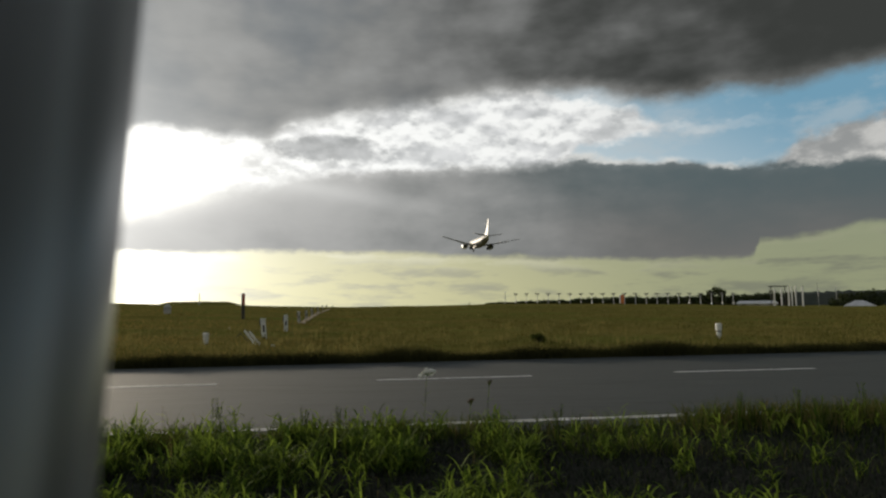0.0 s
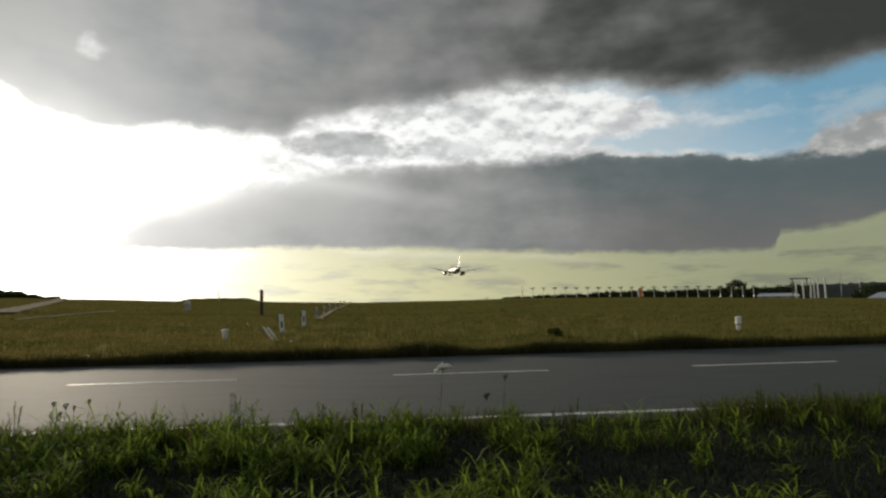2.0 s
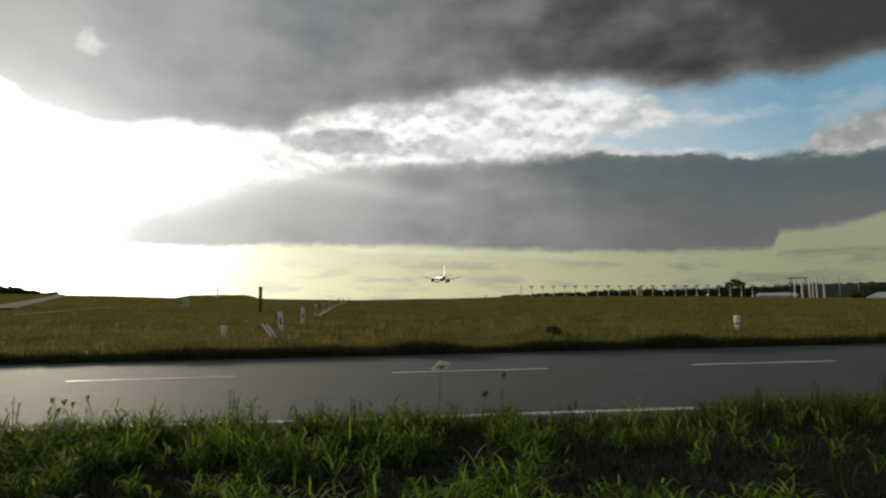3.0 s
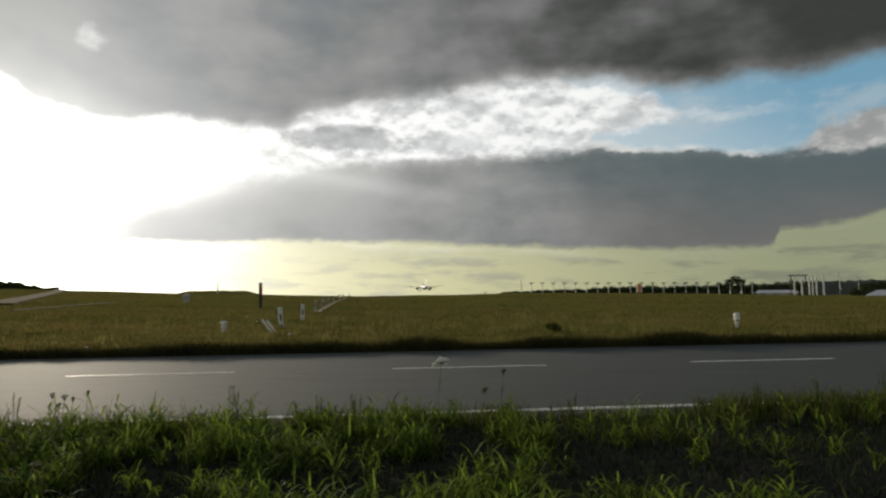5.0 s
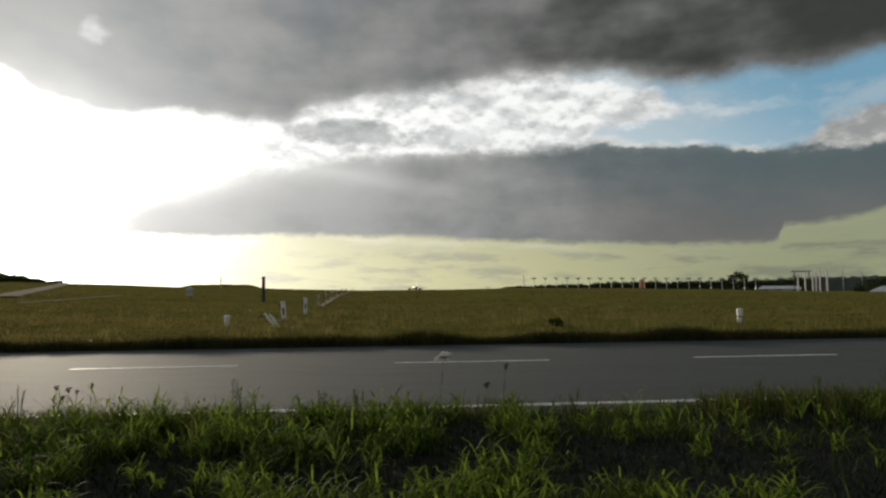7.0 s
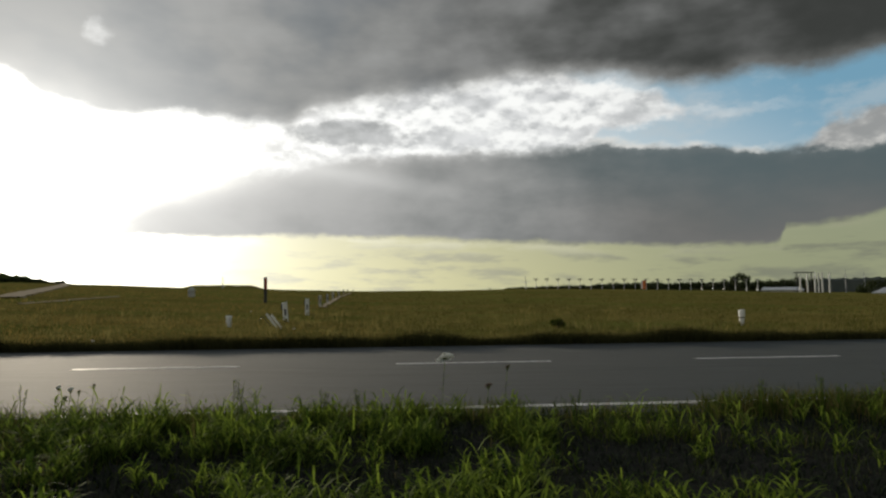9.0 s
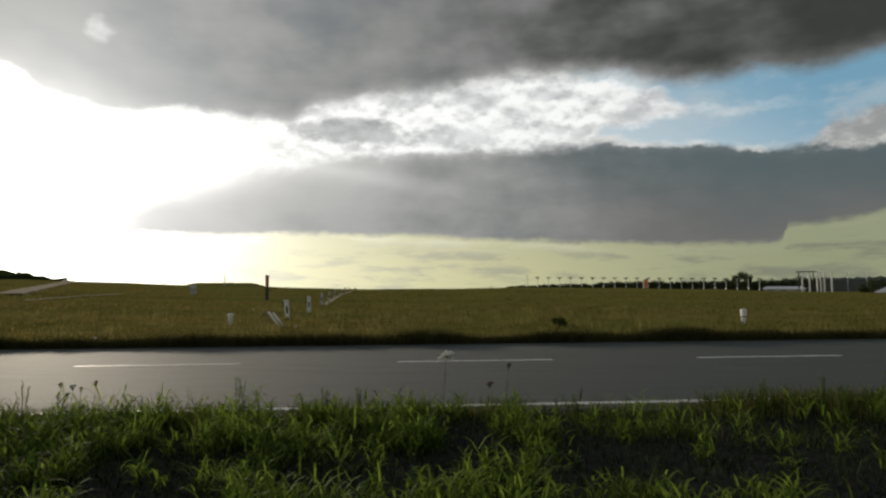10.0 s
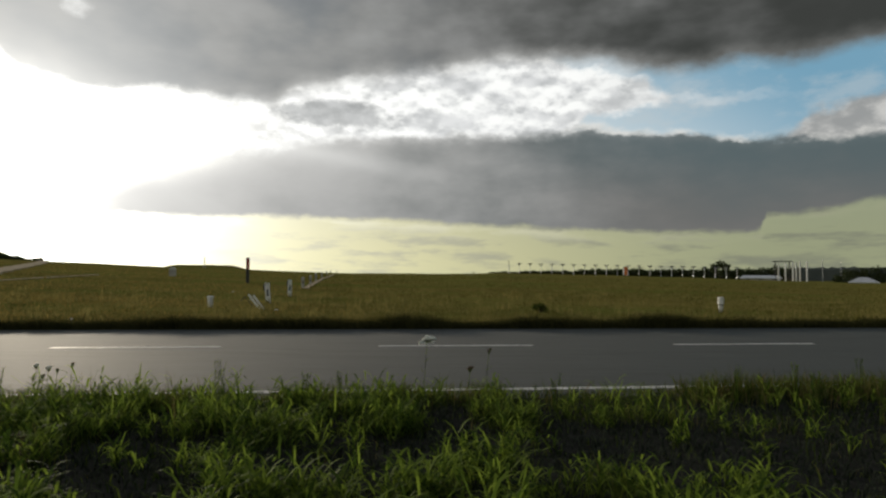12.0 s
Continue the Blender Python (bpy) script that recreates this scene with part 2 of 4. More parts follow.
# ---------------------------------------------------------------- materials
def material(name, dark, light, scale=4.0, rough=0.8, metal=0.0, bump=0.0, detail=6.0, stretch=(1, 1, 1), island=0.0, translucent=0.0, stain=None, spec=0.5, obj_random=0.0):
    mt = bpy.data.materials.new(name)
    mt.use_nodes = True
    nt = mt.node_tree
    bsdf = nt.nodes["Principled BSDF"]
    tc = nt.nodes.new("ShaderNodeTexCoord")
    mp = nt.nodes.new("ShaderNodeMapping")
    mp.inputs["Scale"].default_value = stretch
    nt.links.new(tc.outputs["Object"], mp.inputs[0])
    nz = nt.nodes.new("ShaderNodeTexNoise")
    nz.inputs["Scale"].default_value, nz.inputs["Detail"].default_value = scale, detail
    nz.inputs["Roughness"].default_value = 0.65
    nt.links.new(mp.outputs[0], nz.inputs["Vector"])
    fac = nz.outputs[0]
    if island or obj_random:
        src = nt.nodes.new("ShaderNodeNewGeometry").outputs["Random Per Island"] if island else nt.nodes.new("ShaderNodeObjectInfo").outputs["Random"]
        mx = nt.nodes.new("ShaderNodeMix")
        mx.inputs[0].default_value = island or obj_random
        nt.links.new(fac, mx.inputs[2]), nt.links.new(src, mx.inputs[3])
        fac = mx.outputs[0]
    ramp = nt.nodes.new("ShaderNodeValToRGB")
    ramp.color_ramp.elements[0].position, ramp.color_ramp.elements[1].position = 0.28, 0.74
    ramp.color_ramp.elements[0].color, ramp.color_ramp.elements[1].color = (*dark, 1), (*light, 1)
    nt.links.new(fac, ramp.inputs[0])
    colour = ramp.outputs[0]
    if stain:
        n2 = nt.nodes.new("ShaderNodeTexNoise")
        n2.inputs["Scale"].default_value, n2.inputs["Detail"].default_value = stain[1], 5.0
        nt.links.new(mp.outputs[0], n2.inputs["Vector"])
        mr = nt.nodes.new("ShaderNodeMapRange")
        mr.inputs[1].default_value, mr.inputs[2].default_value = 0.45, 0.7
        nt.links.new(n2.outputs[0], mr.inputs[0])
        mx2 = nt.nodes.new("ShaderNodeMix")
        mx2.data_type = "RGBA"
        nt.links.new(mr.outputs[0], mx2.inputs[0])
        nt.links.new(colour, mx2.inputs[6])
        mx2.inputs[7].default_value = (*stain[0], 1)
        colour = mx2.outputs[2]
    nt.links.new(colour, bsdf.inputs["Base Color"])
    bsdf.inputs["Roughness"].default_value, bsdf.inputs["Metallic"].default_value = rough, metal
    bsdf.inputs["Specular IOR Level"].default_value = spec
    if bump:
        bp = nt.nodes.new("ShaderNodeBump")
        bp.inputs["Strength"].default_value, bp.inputs["Distance"].default_value = bump, 0.02
        nt.links.new(nz.outputs[0], bp.inputs["Height"])
        nt.links.new(bp.outputs[0], bsdf.inputs["Normal"])
    if translucent:
        tl = nt.nodes.new("ShaderNodeBsdfTranslucent")
        nt.links.new(colour, tl.inputs[0])
        ms = nt.nodes.new("ShaderNodeMixShader")
        ms.inputs[0].default_value = translucent
        nt.links.new(bsdf.outputs[0], ms.inputs[1]), nt.links.new(tl.outputs[0], ms.inputs[2])
        nt.links.new(ms.outputs[0], nt.nodes["Material Output"].inputs[0])
    return mt


M_FIELD = material("field_turf", (0.098, 0.090, 0.024), (0.225, 0.182, 0.056), 0.7, 1.0, 0, 0.4, 9.0, stretch=(0.35, 1.0, 1.0), stain=((0.105, 0.136, 0.029), 0.12), spec=0.0)
M_ASPHALT = material("worn_asphalt", (0.025, 0.031, 0.030), (0.058, 0.068, 0.066), 5.0, 0.83, 0, 0.35, 12.0, stretch=(0.10, 1.3, 1.0), stain=((0.045, 0.053, 0.052), 0.6), spec=0.34)
M_PAINT = material("road_paint", (0.22, 0.22, 0.21), (0.80, 0.80, 0.77), 9.0, 0.6, 0, 0.2)
M_SHOULDER = material("dark_verge_ground", (0.020, 0.021, 0.018), (0.050, 0.049, 0.041), 12.0, 1.0, 0, 0.6, spec=0.0)
M_BLADE = material("grass_blade", (0.024, 0.042, 0.009), (0.092, 0.122, 0.020), 1.1, 0.7, 0, 0, 3.0, island=0.6, translucent=0.48, spec=0.07)
M_WEED = material("weed_leaf", (0.044, 0.080, 0.012), (0.205, 0.285, 0.038), 5.0, 0.7, 0, 0, 3.0, island=0.6, translucent=0.55, spec=0.07)
M_STRAW = material("dry_grass", (0.070, 0.066, 0.022), (0.18, 0.15, 0.058), 1.2, 0.85, 0, 0, 3.0, island=0.6, translucent=0.4, spec=0.05)
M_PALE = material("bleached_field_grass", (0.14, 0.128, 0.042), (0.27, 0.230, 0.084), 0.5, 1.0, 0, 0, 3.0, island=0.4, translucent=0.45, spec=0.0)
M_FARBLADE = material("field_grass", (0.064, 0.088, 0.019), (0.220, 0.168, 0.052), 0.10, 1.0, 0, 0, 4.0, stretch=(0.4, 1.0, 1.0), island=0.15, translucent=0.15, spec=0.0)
# Lighter, warmer dry blades that paint sun glare into the sunward turf.
M_TAWNY = material("sun_tinted_dry_grass", (0.150, 0.120, 0.034), (0.310, 0.235, 0.075), 0.3, 1.0, 0, 0, 4.0, stretch=(0.4, 1.0, 1.0), island=0.25, translucent=0.35, spec=0.0)
# Base colour darkened to stand in for the blades' shaded fronts.
M_EDGEGRASS = material("dense_shade_toned_grass", (0.024, 0.027, 0.011), (0.078, 0.075, 0.028), 0.8, 1.0, 0, 0, 3.0, island=0.4, translucent=0.08, spec=0.0)
M_WHITE = material("weathered_white_paint", (0.52, 0.52, 0.50), (0.80, 0.80, 0.78), 9.0, 0.5, 0, 0.1)
M_BLACK = material("matt_black_paint", (0.012, 0.012, 0.012), (0.03, 0.03, 0.03), 9.0, 0.6, 0, 0.1)
M_RED = material("faded_red_paint", (0.30, 0.035, 0.015), (0.46, 0.07, 0.03), 6.0, 0.5)
M_ORANGE = material("orange_paint", (0.55, 0.11, 0.01), (0.80, 0.20, 0.02), 4.0, 0.5)
# Vertical light and dark streaks paint sky reflections onto the round shaft.
M_STEEL = material("reflection_streaked_grey", (0.06, 0.062, 0.066), (0.33, 0.34, 0.355), 130.0, 0.32, 0.3, 0.0, 2.0, stretch=(1, 1, 0.02))
M_GALV = material("galvanised_steel", (0.30, 0.31, 0.32), (0.50, 0.51, 0.52), 8.0, 0.45, 0.7, 0.05)
M_BUSH = material("bush_leaves", (0.050, 0.070, 0.016), (0.130, 0.150, 0.040), 3.0, 0.9, 0, 0, 3.0, island=0.6, translucent=0.3, spec=0.0)
M_ANT = material("weathered_antenna_metal", (0.09, 0.09, 0.085), (0.17, 0.17, 0.16), 4.0, 0.7, 0.2)
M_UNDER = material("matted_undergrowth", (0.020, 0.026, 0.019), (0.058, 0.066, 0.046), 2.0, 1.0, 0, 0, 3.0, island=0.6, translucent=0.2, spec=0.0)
M_STONE = material("pale_stone", (0.45, 0.44, 0.41), (0.66, 0.65, 0.61), 14.0, 0.9, 0, 0.4)
M_BARK = material("bark", (0.035, 0.026, 0.018), (0.09, 0.07, 0.05), 6.0, 0.95, 0, 0.6, stretch=(1, 1, 0.2))
M_LEAF = material("tree_leaves", (0.016, 0.026, 0.008), (0.055, 0.070, 0.020), 0.8, 0.7, 0, 0, 3.0, island=0.6, translucent=0.2, spec=0.2)
# Distance haze is mixed into the leaf colour: paler and bluer than M_WOODS.
M_HILL = material("haze_tinted_hill_woods", (0.060, 0.072, 0.070), (0.105, 0.115, 0.105), 0.02, 1.0, 0, 0.3, spec=0.05)
M_WOODS = material("far_woods", (0.022, 0.030, 0.018), (0.060, 0.066, 0.040), 0.25, 1.0, 0, 0.5, spec=0.05)
M_TRACK = material("pale_gravel_track", (0.34, 0.28, 0.20), (0.50, 0.43, 0.32), 3.0, 1.0, 0, 0.4, spec=0.0)
M_ROOF = material("pale_sheet_roof", (0.50, 0.51, 0.52), (0.68, 0.69, 0.70), 0.6, 0.4, 0.2, 0.05)
M_WALLP = material("plain_rendered_wall", (0.32, 0.31, 0.29), (0.48, 0.46, 0.43), 1.0, 0.85, 0, 0.1)
M_GLASS = material("dark_window_glass", (0.015, 0.017, 0.02), (0.03, 0.035, 0.04), 2.0, 0.1, 0, 0)
M_PLANE = material("white_aircraft_paint", (0.60, 0.61, 0.62), (0.74, 0.74, 0.74), 0.4, 0.5, 0, 0, stain=((0.70, 0.70, 0.70), 0.2))
M_WING = material("grey_wing_paint", (0.13, 0.135, 0.14), (0.22, 0.225, 0.23), 0.5, 0.45, 0.1, 0)
M_NACELLE = material("nacelle_paint", (0.62, 0.63, 0.64), (0.76, 0.76, 0.76), 0.7, 0.25, 0.1, 0)
M_EXHAUST = material("burnt_metal", (0.05, 0.045, 0.04), (0.12, 0.11, 0.10), 3.0, 0.4, 0.9, 0)
M_TYRE = material("rubber", (0.012, 0.012, 0.012), (0.028, 0.028, 0.028), 9.0, 0.8)
M_PETAL = material("white_umbel", (0.80, 0.81, 0.76), (0.93, 0.93, 0.90), 30.0, 0.8, 0, 0, island=0.5, translucent=0.7)
M_SEED = material("dry_seed_head", (0.06, 0.042, 0.022), (0.14, 0.10, 0.05), 20.0, 0.9, 0, 0.1, island=0.5)


# ---------------------------------------------------------------- mesh helpers
def part(name, bm, mat, parent=None, label="", smooth=False):
    me = bpy.data.meshes.new(name)
    bm.to_mesh(me)
    bm.free()
    me.materials.append(mat)
    if smooth:
        for p in me.polygons:
            p.use_smooth = True
    ob = new(name, me)
    ob.parent = parent
    if label:
        tagged(ob, label)
    return ob


def thing(name, x, y, z, label, category, group="", turn=0.0, kind=""):
    ob = new(name)
    ob.empty_display_size = 0.1
    ob.matrix_basis = pose(x, y, z, 0, 0, turn)
    return tagged(ob, label, category, group, kind)


def box(bm, x, y, z, sx, sy, sz, bevel=0.0, turn=None):
    r = bmesh.ops.create_cube(bm, size=1.0)
    vs = r["verts"]
    bmesh.ops.scale(bm, vec=(sx, sy, sz), verts=vs)
    if bevel:
        es = list({e for v in vs for e in v.link_edges})
        out = bmesh.ops.bevel(bm, geom=es, offset=bevel, segments=2, affect="EDGES", profile=0.5)
        vs = list({v for f in out["faces"] for v in f.verts} | {v for v in vs if v.is_valid})
    if turn is not None:
        bmesh.ops.transform(bm, matrix=turn, verts=vs)
    bmesh.ops.translate(bm, vec=(x, y, z), verts=vs)
    return bm


def tube(bm, a, b, r0, r1, seg=10, cap=True):
    a, b = Vector(a), Vector(b)
    d = b - a
    r = bmesh.ops.create_cone(bm, cap_ends=cap, segments=seg, radius1=r0, radius2=r1, depth=d.length)
    bmesh.ops.transform(bm, matrix=Matrix.Translation((a + b) / 2) @ d.to_track_quat("Z", "Y").to_matrix().to_4x4(), verts=r["verts"])
    return bm


def lathe(profile, seg=28):
    """Rings round the y axis: (y, radius, z offset)."""
    bm = bmesh.new()
    rings = []
    for y, r, dz in profile:
        rings.append([bm.verts.new((r * math.cos(2 * math.pi * i / seg), y, dz + r * math.sin(2 * math.pi * i / seg))) for i in range(seg)])
    for p, q in zip(rings, rings[1:]):
        for i in range(seg):
            bm.faces.new((p[i], p[(i + 1) % seg], q[(i + 1) % seg], q[i]))
    bm.faces.new(rings[0][::-1]), bm.faces.new(rings[-1])
    bmesh.ops.recalc_face_normals(bm, faces=bm.faces)
    return bm


def mesh_from(name, verts, faces, mat, smooth=False):
    me = bpy.data.meshes.new(name)
    me.from_pydata(verts, [], faces)
    me.materials.append(mat)
    if smooth:
        me.polygons.foreach_set("use_smooth", [True] * len(me.polygons))
    me.update()
    return new(name, me)


# ---------------------------------------------------------------- ground
ROAD_TURN = 4.6
RT = radians(ROAD_TURN)
RC = Vector((0.57, 12.14))
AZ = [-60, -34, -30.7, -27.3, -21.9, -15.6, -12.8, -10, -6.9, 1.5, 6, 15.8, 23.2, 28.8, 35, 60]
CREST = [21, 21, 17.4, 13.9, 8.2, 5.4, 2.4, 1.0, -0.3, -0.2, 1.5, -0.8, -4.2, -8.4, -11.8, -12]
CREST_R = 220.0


def road_to_world(s, n):
    return RC.x + s * math.cos(RT) - n * math.sin(RT), RC.y + s * math.sin(RT) + n * math.cos(RT)


def road_n(x, y):
    return -(x - RC.x) * math.sin(RT) + (y - RC.y) * math.cos(RT)


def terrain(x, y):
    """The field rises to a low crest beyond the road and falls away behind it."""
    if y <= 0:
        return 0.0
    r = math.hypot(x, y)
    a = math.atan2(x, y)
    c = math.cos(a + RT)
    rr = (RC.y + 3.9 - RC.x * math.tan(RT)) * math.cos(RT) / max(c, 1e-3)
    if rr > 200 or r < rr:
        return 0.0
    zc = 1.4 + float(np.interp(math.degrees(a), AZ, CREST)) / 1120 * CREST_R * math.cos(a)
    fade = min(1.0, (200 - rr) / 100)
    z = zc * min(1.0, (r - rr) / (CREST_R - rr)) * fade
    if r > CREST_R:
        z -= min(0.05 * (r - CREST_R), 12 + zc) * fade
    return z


def build_ground():
    az = sorted({round(a, 2) for a in [*np.arange(-180, -42, 4), *np.arange(-42, 42.01, 0.75), *np.arange(44, 180, 4)]})
    rs = [0.5 + 0.75 * i for i in range(30)]
    while rs[-1] < 4600:
        rs.append(min(rs[-1] * 1.07 if rs[-1] < 215 or rs[-1] > 240 else rs[-1] + 4, 4600) if rs[-1] < 4599 else 4600)
    verts, faces, n = [(0, 0, 0)], [], len(az)
    for r in rs:
        for a in az:
            x, y = r * math.sin(radians(a)), r * math.cos(radians(a))
            z = terrain(x, y)
            d = road_n(x, y)
            if d > 5.0 or d < -12.8:
                z += 0.035 * noise.noise((x * 0.6, y * 0.6, 0)) + min(0.16, r * 0.0012) * noise.noise((x * 0.09, y * 0.09, 3)) * (1 if r < 230 else 0)
            verts.append((x, y, z))
    for i in range(n):
        faces.append((0, 1 + (i + 1) % n, 1 + i))
    for k in range(len(rs) - 1):
        b0, b1 = 1 + k * n, 1 + (k + 1) * n
        for i in range(n):
            j = (i + 1) % n
            faces.append((b0 + i, b0 + j, b1 + j, b1 + i))
    ob = mesh_from("ground", verts, faces, M_FIELD, True)
    tagged(ob, "rough olive-brown airfield turf rising to a low crest", "ground", kind="structure")


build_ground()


def strip(name, s0, s1, n0, n1, z, mat, parent=None, thick=0.02, wobble=0.0, seed=1, step=0.0):
    """A thin slab laid along the road."""
    k = max(1, int((s1 - s0) / step)) if step else 1
    rng = random.Random(seed)
    bm = bmesh.new()
    rows = []
    for i in range(k + 1):
        s = s0 + (s1 - s0) * i / k
        a, b = n0 + rng.uniform(-wobble, wobble), n1 + rng.uniform(-wobble, wobble)
        rows.append([bm.verts.new((*road_to_world(s, n), zz)) for n, zz in ((a, z - thick), (a, z), (b, z), (b, z - thick))])
    for p, q in zip(rows, rows[1:]):
        for i in range(3):
            bm.faces.new((p[i], q[i], q[i + 1], p[i + 1]))
    bm.faces.new(rows[0]), bm.faces.new(rows[-1][::-1])
    bmesh.ops.recalc_face_normals(bm, faces=bm.faces)
    return part(name, bm, mat, parent)


road = tagged(strip("road", -400, 400, -5.08, 3.74, 0.02, M_ASPHALT, None, 0.06, 0.03, 3, 0.4),
              "worn grey two-lane asphalt road with white markings", "road", kind="structure")
for k in range(-14, 15):
    strip("lane_dash", -1.48 + 5.84 * k, 1.48 + 5.84 * k, -0.065, 0.065, 0.026, M_PAINT, road, 0.004, 0.006, 40 + k, 0.15)
# Strip coloured darker than the turf, laid under the near verge.
verge = tagged(strip("verge_ground", -60, 60, -9.6, -5.03, 0.012, M_SHOULDER, None, 0.03, 0.08, 9, 0.3), "dark ground strip under the roadside grass", "soil", kind="structure")
strip("edge_line", -120, 120, -4.62, -4.48, 0.026, M_PAINT, road, 0.004, 0.01, 7, 0.2)


# ---------------------------------------------------------------- grass and weeds
def blade_mesh(name, spots, mat, label, rng):
    """Bent blades: each spot is x, y, z, height, width, lean."""
    verts, faces = [], []
    for x, y, z, h, w, lean in spots:
        a = rng.uniform(0, 2 * math.pi)
        b = rng.uniform(0, 2 * math.pi)
        ux, uy = math.cos(a) * w / 2, math.sin(a) * w / 2
        lx, ly = math.cos(b) * lean * h, math.sin(b) * lean * h
        k = len(verts)
        verts += [(x - ux, y - uy, z - 0.02), (x + ux, y + uy, z - 0.02),
                  (x + lx * 0.35 + ux * 0.8, y + ly * 0.35 + uy * 0.8, z + h * 0.58), (x + lx * 0.35 - ux * 0.8, y + ly * 0.35 - uy * 0.8, z + h * 0.58),
                  (x + lx, y + ly, z + h * (1 - 0.25 * lean))]
        faces += [(k, k + 1, k + 2, k + 3), (k + 3, k + 2, k + 4)]
    ob = mesh_from(name, verts, faces, mat)
    return tagged(ob, label, "grass", kind="stuff")


def verge_height(x, y):
    """Tussocks: how tall the near verge grows at a place."""
    t = 0.5 + 0.5 * noise.noise((x * 1.3, y * 1.3, 1.7))
    u = 0.5 + 0.5 * noise.noise((x * 0.35, y * 0.35, 9.1))
    return 0.10 + 0.20 * t * t + 0.12 * u + max(0.0, min(1.0, (x - 2.6) / 2.0)) * 0.13


def tuft(x, y):
    """How thickly the verge grows at a place, 0 to 1."""
    v = 0.62 * noise.noise((x * 1.9, y * 1.9, 5.0)) + 0.38 * noise.noise((x * 4.6, y * 4.6, 2.0))
    lush = 0.14 if -4.0 < x < 2.4 and road_n(x, y) > -6.7 else -0.05 if x > 2.4 else 0.0
    if road_n(x, y) < -8.1:
        lush += 0.10
    elif road_n(x, y) < -6.8:
        lush -= 0.13
    return max(0.0, min(1.0, (v + 0.04 + lush) / 0.36))


def near_verge():
    rng = random.Random(11)
    green, straw = [], []
    for _ in range(150000):
        x, y = rng.uniform(-9.5, 10.5), rng.uniform(1.6, 8.4)
        if abs(x) > 1.2 + y * 0.85:
            continue
        n = road_n(x, y)
        if n > -4.80 + 0.22 * noise.noise((x * 1.1, 0, 4)):
            continue
        k = tuft(x, y)
        if n > -5.7:
            k = max(k, 0.55)
        if rng.random() > (0.07 + 0.62 * k if x > 0.8 else 0.12 + 0.85 * k):
            continue
        h = verge_height(x, y) * rng.uniform(0.4, 1.15) * (0.45 + 0.75 * k)
        h *= 0.8 if n > -5.2 else 1.0
        if n > -6.0 and 0.9 < x < 2.7:
            h *= 0.5
        dry = 0.08 + 0.5 * max(0, noise.noise((x * 0.8, y * 0.8, 21.0))) + (0.10 if n > -5.9 else 0) + (0.22 if x > 2.8 and n > -6.3 else 0)
        if rng.random() < dry:
            straw.append((x, y, 0, h * rng.uniform(0.7, 1.15), rng.uniform(0.004, 0.008), rng.uniform(0.1, 0.9)))
        else:
            green.append((x, y, 0, h, rng.uniform(0.006, 0.014), rng.uniform(0.2, 1.1)))
    for _ in range(17000):
        s, n = rng.uniform(-9, 9), rng.uniform(-5.48, -4.86)
        x, y = road_to_world(s, n)
        rise = 0.5 + 0.5 * noise.noise((x * 1.4, 3.0, 0.5))
        thin = 0.82 if 0.9 < x < 2.9 or -2.0 < x < -1.7 else 0.5 if -0.4 < x < 0.9 else 0.0
        if rng.random() < thin:
            continue
        h = (0.10 + 0.16 * rise + (0.10 if x > 2.9 else 0)) * rng.uniform(0.5, 1.2)
        (straw if rng.random() < 0.3 else green).append((x, y, 0, h, rng.uniform(0.005, 0.011), rng.uniform(0.1, 0.8)))
    for _ in range(90):
        s = rng.uniform(-8.5, 8.5)
        cx, cy = road_to_world(s, rng.uniform(-6.0, -5.08))
        if 0.8 < cx < 2.7:
            continue
        tall = rng.uniform(0.22, 0.46)
        for _ in range(rng.randint(6, 16)):
            row = (cx + rng.gauss(0, 0.05), cy + rng.gauss(0, 0.05), 0, tall * rng.uniform(0.6, 1.1), rng.uniform(0.004, 0.007), rng.uniform(0.05, 0.35))
            (straw if rng.random() < 0.35 else green).append(row)
    for _ in range(16000):
        x, y = rng.uniform(-6.0, 6.0), rng.uniform(-4.0, 3.3)
        low = 0.04 + 0.09 * (0.5 + 0.5 * noise.noise((x * 0.9, y * 0.9, 12.0)))
        (straw if rng.random() < 0.35 else green).append((x, y, 0, low * rng.uniform(0.5, 1.2), rng.uniform(0.005, 0.010), rng.uniform(0.2, 0.9)))
    # Short dark blades where the tufts stand thin.
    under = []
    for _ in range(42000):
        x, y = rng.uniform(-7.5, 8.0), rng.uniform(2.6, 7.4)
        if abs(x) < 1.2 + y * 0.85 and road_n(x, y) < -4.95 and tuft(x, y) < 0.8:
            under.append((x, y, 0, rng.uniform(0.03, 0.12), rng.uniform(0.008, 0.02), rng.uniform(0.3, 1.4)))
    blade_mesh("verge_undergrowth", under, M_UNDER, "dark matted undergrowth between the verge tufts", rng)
    blade_mesh("verge_grass", green, M_BLADE, "long lush green grass on the near road verge", rng)
    blade_mesh("dry_verge_grass", straw, M_STRAW, "dry straw-coloured stalks among the verge grass", rng)


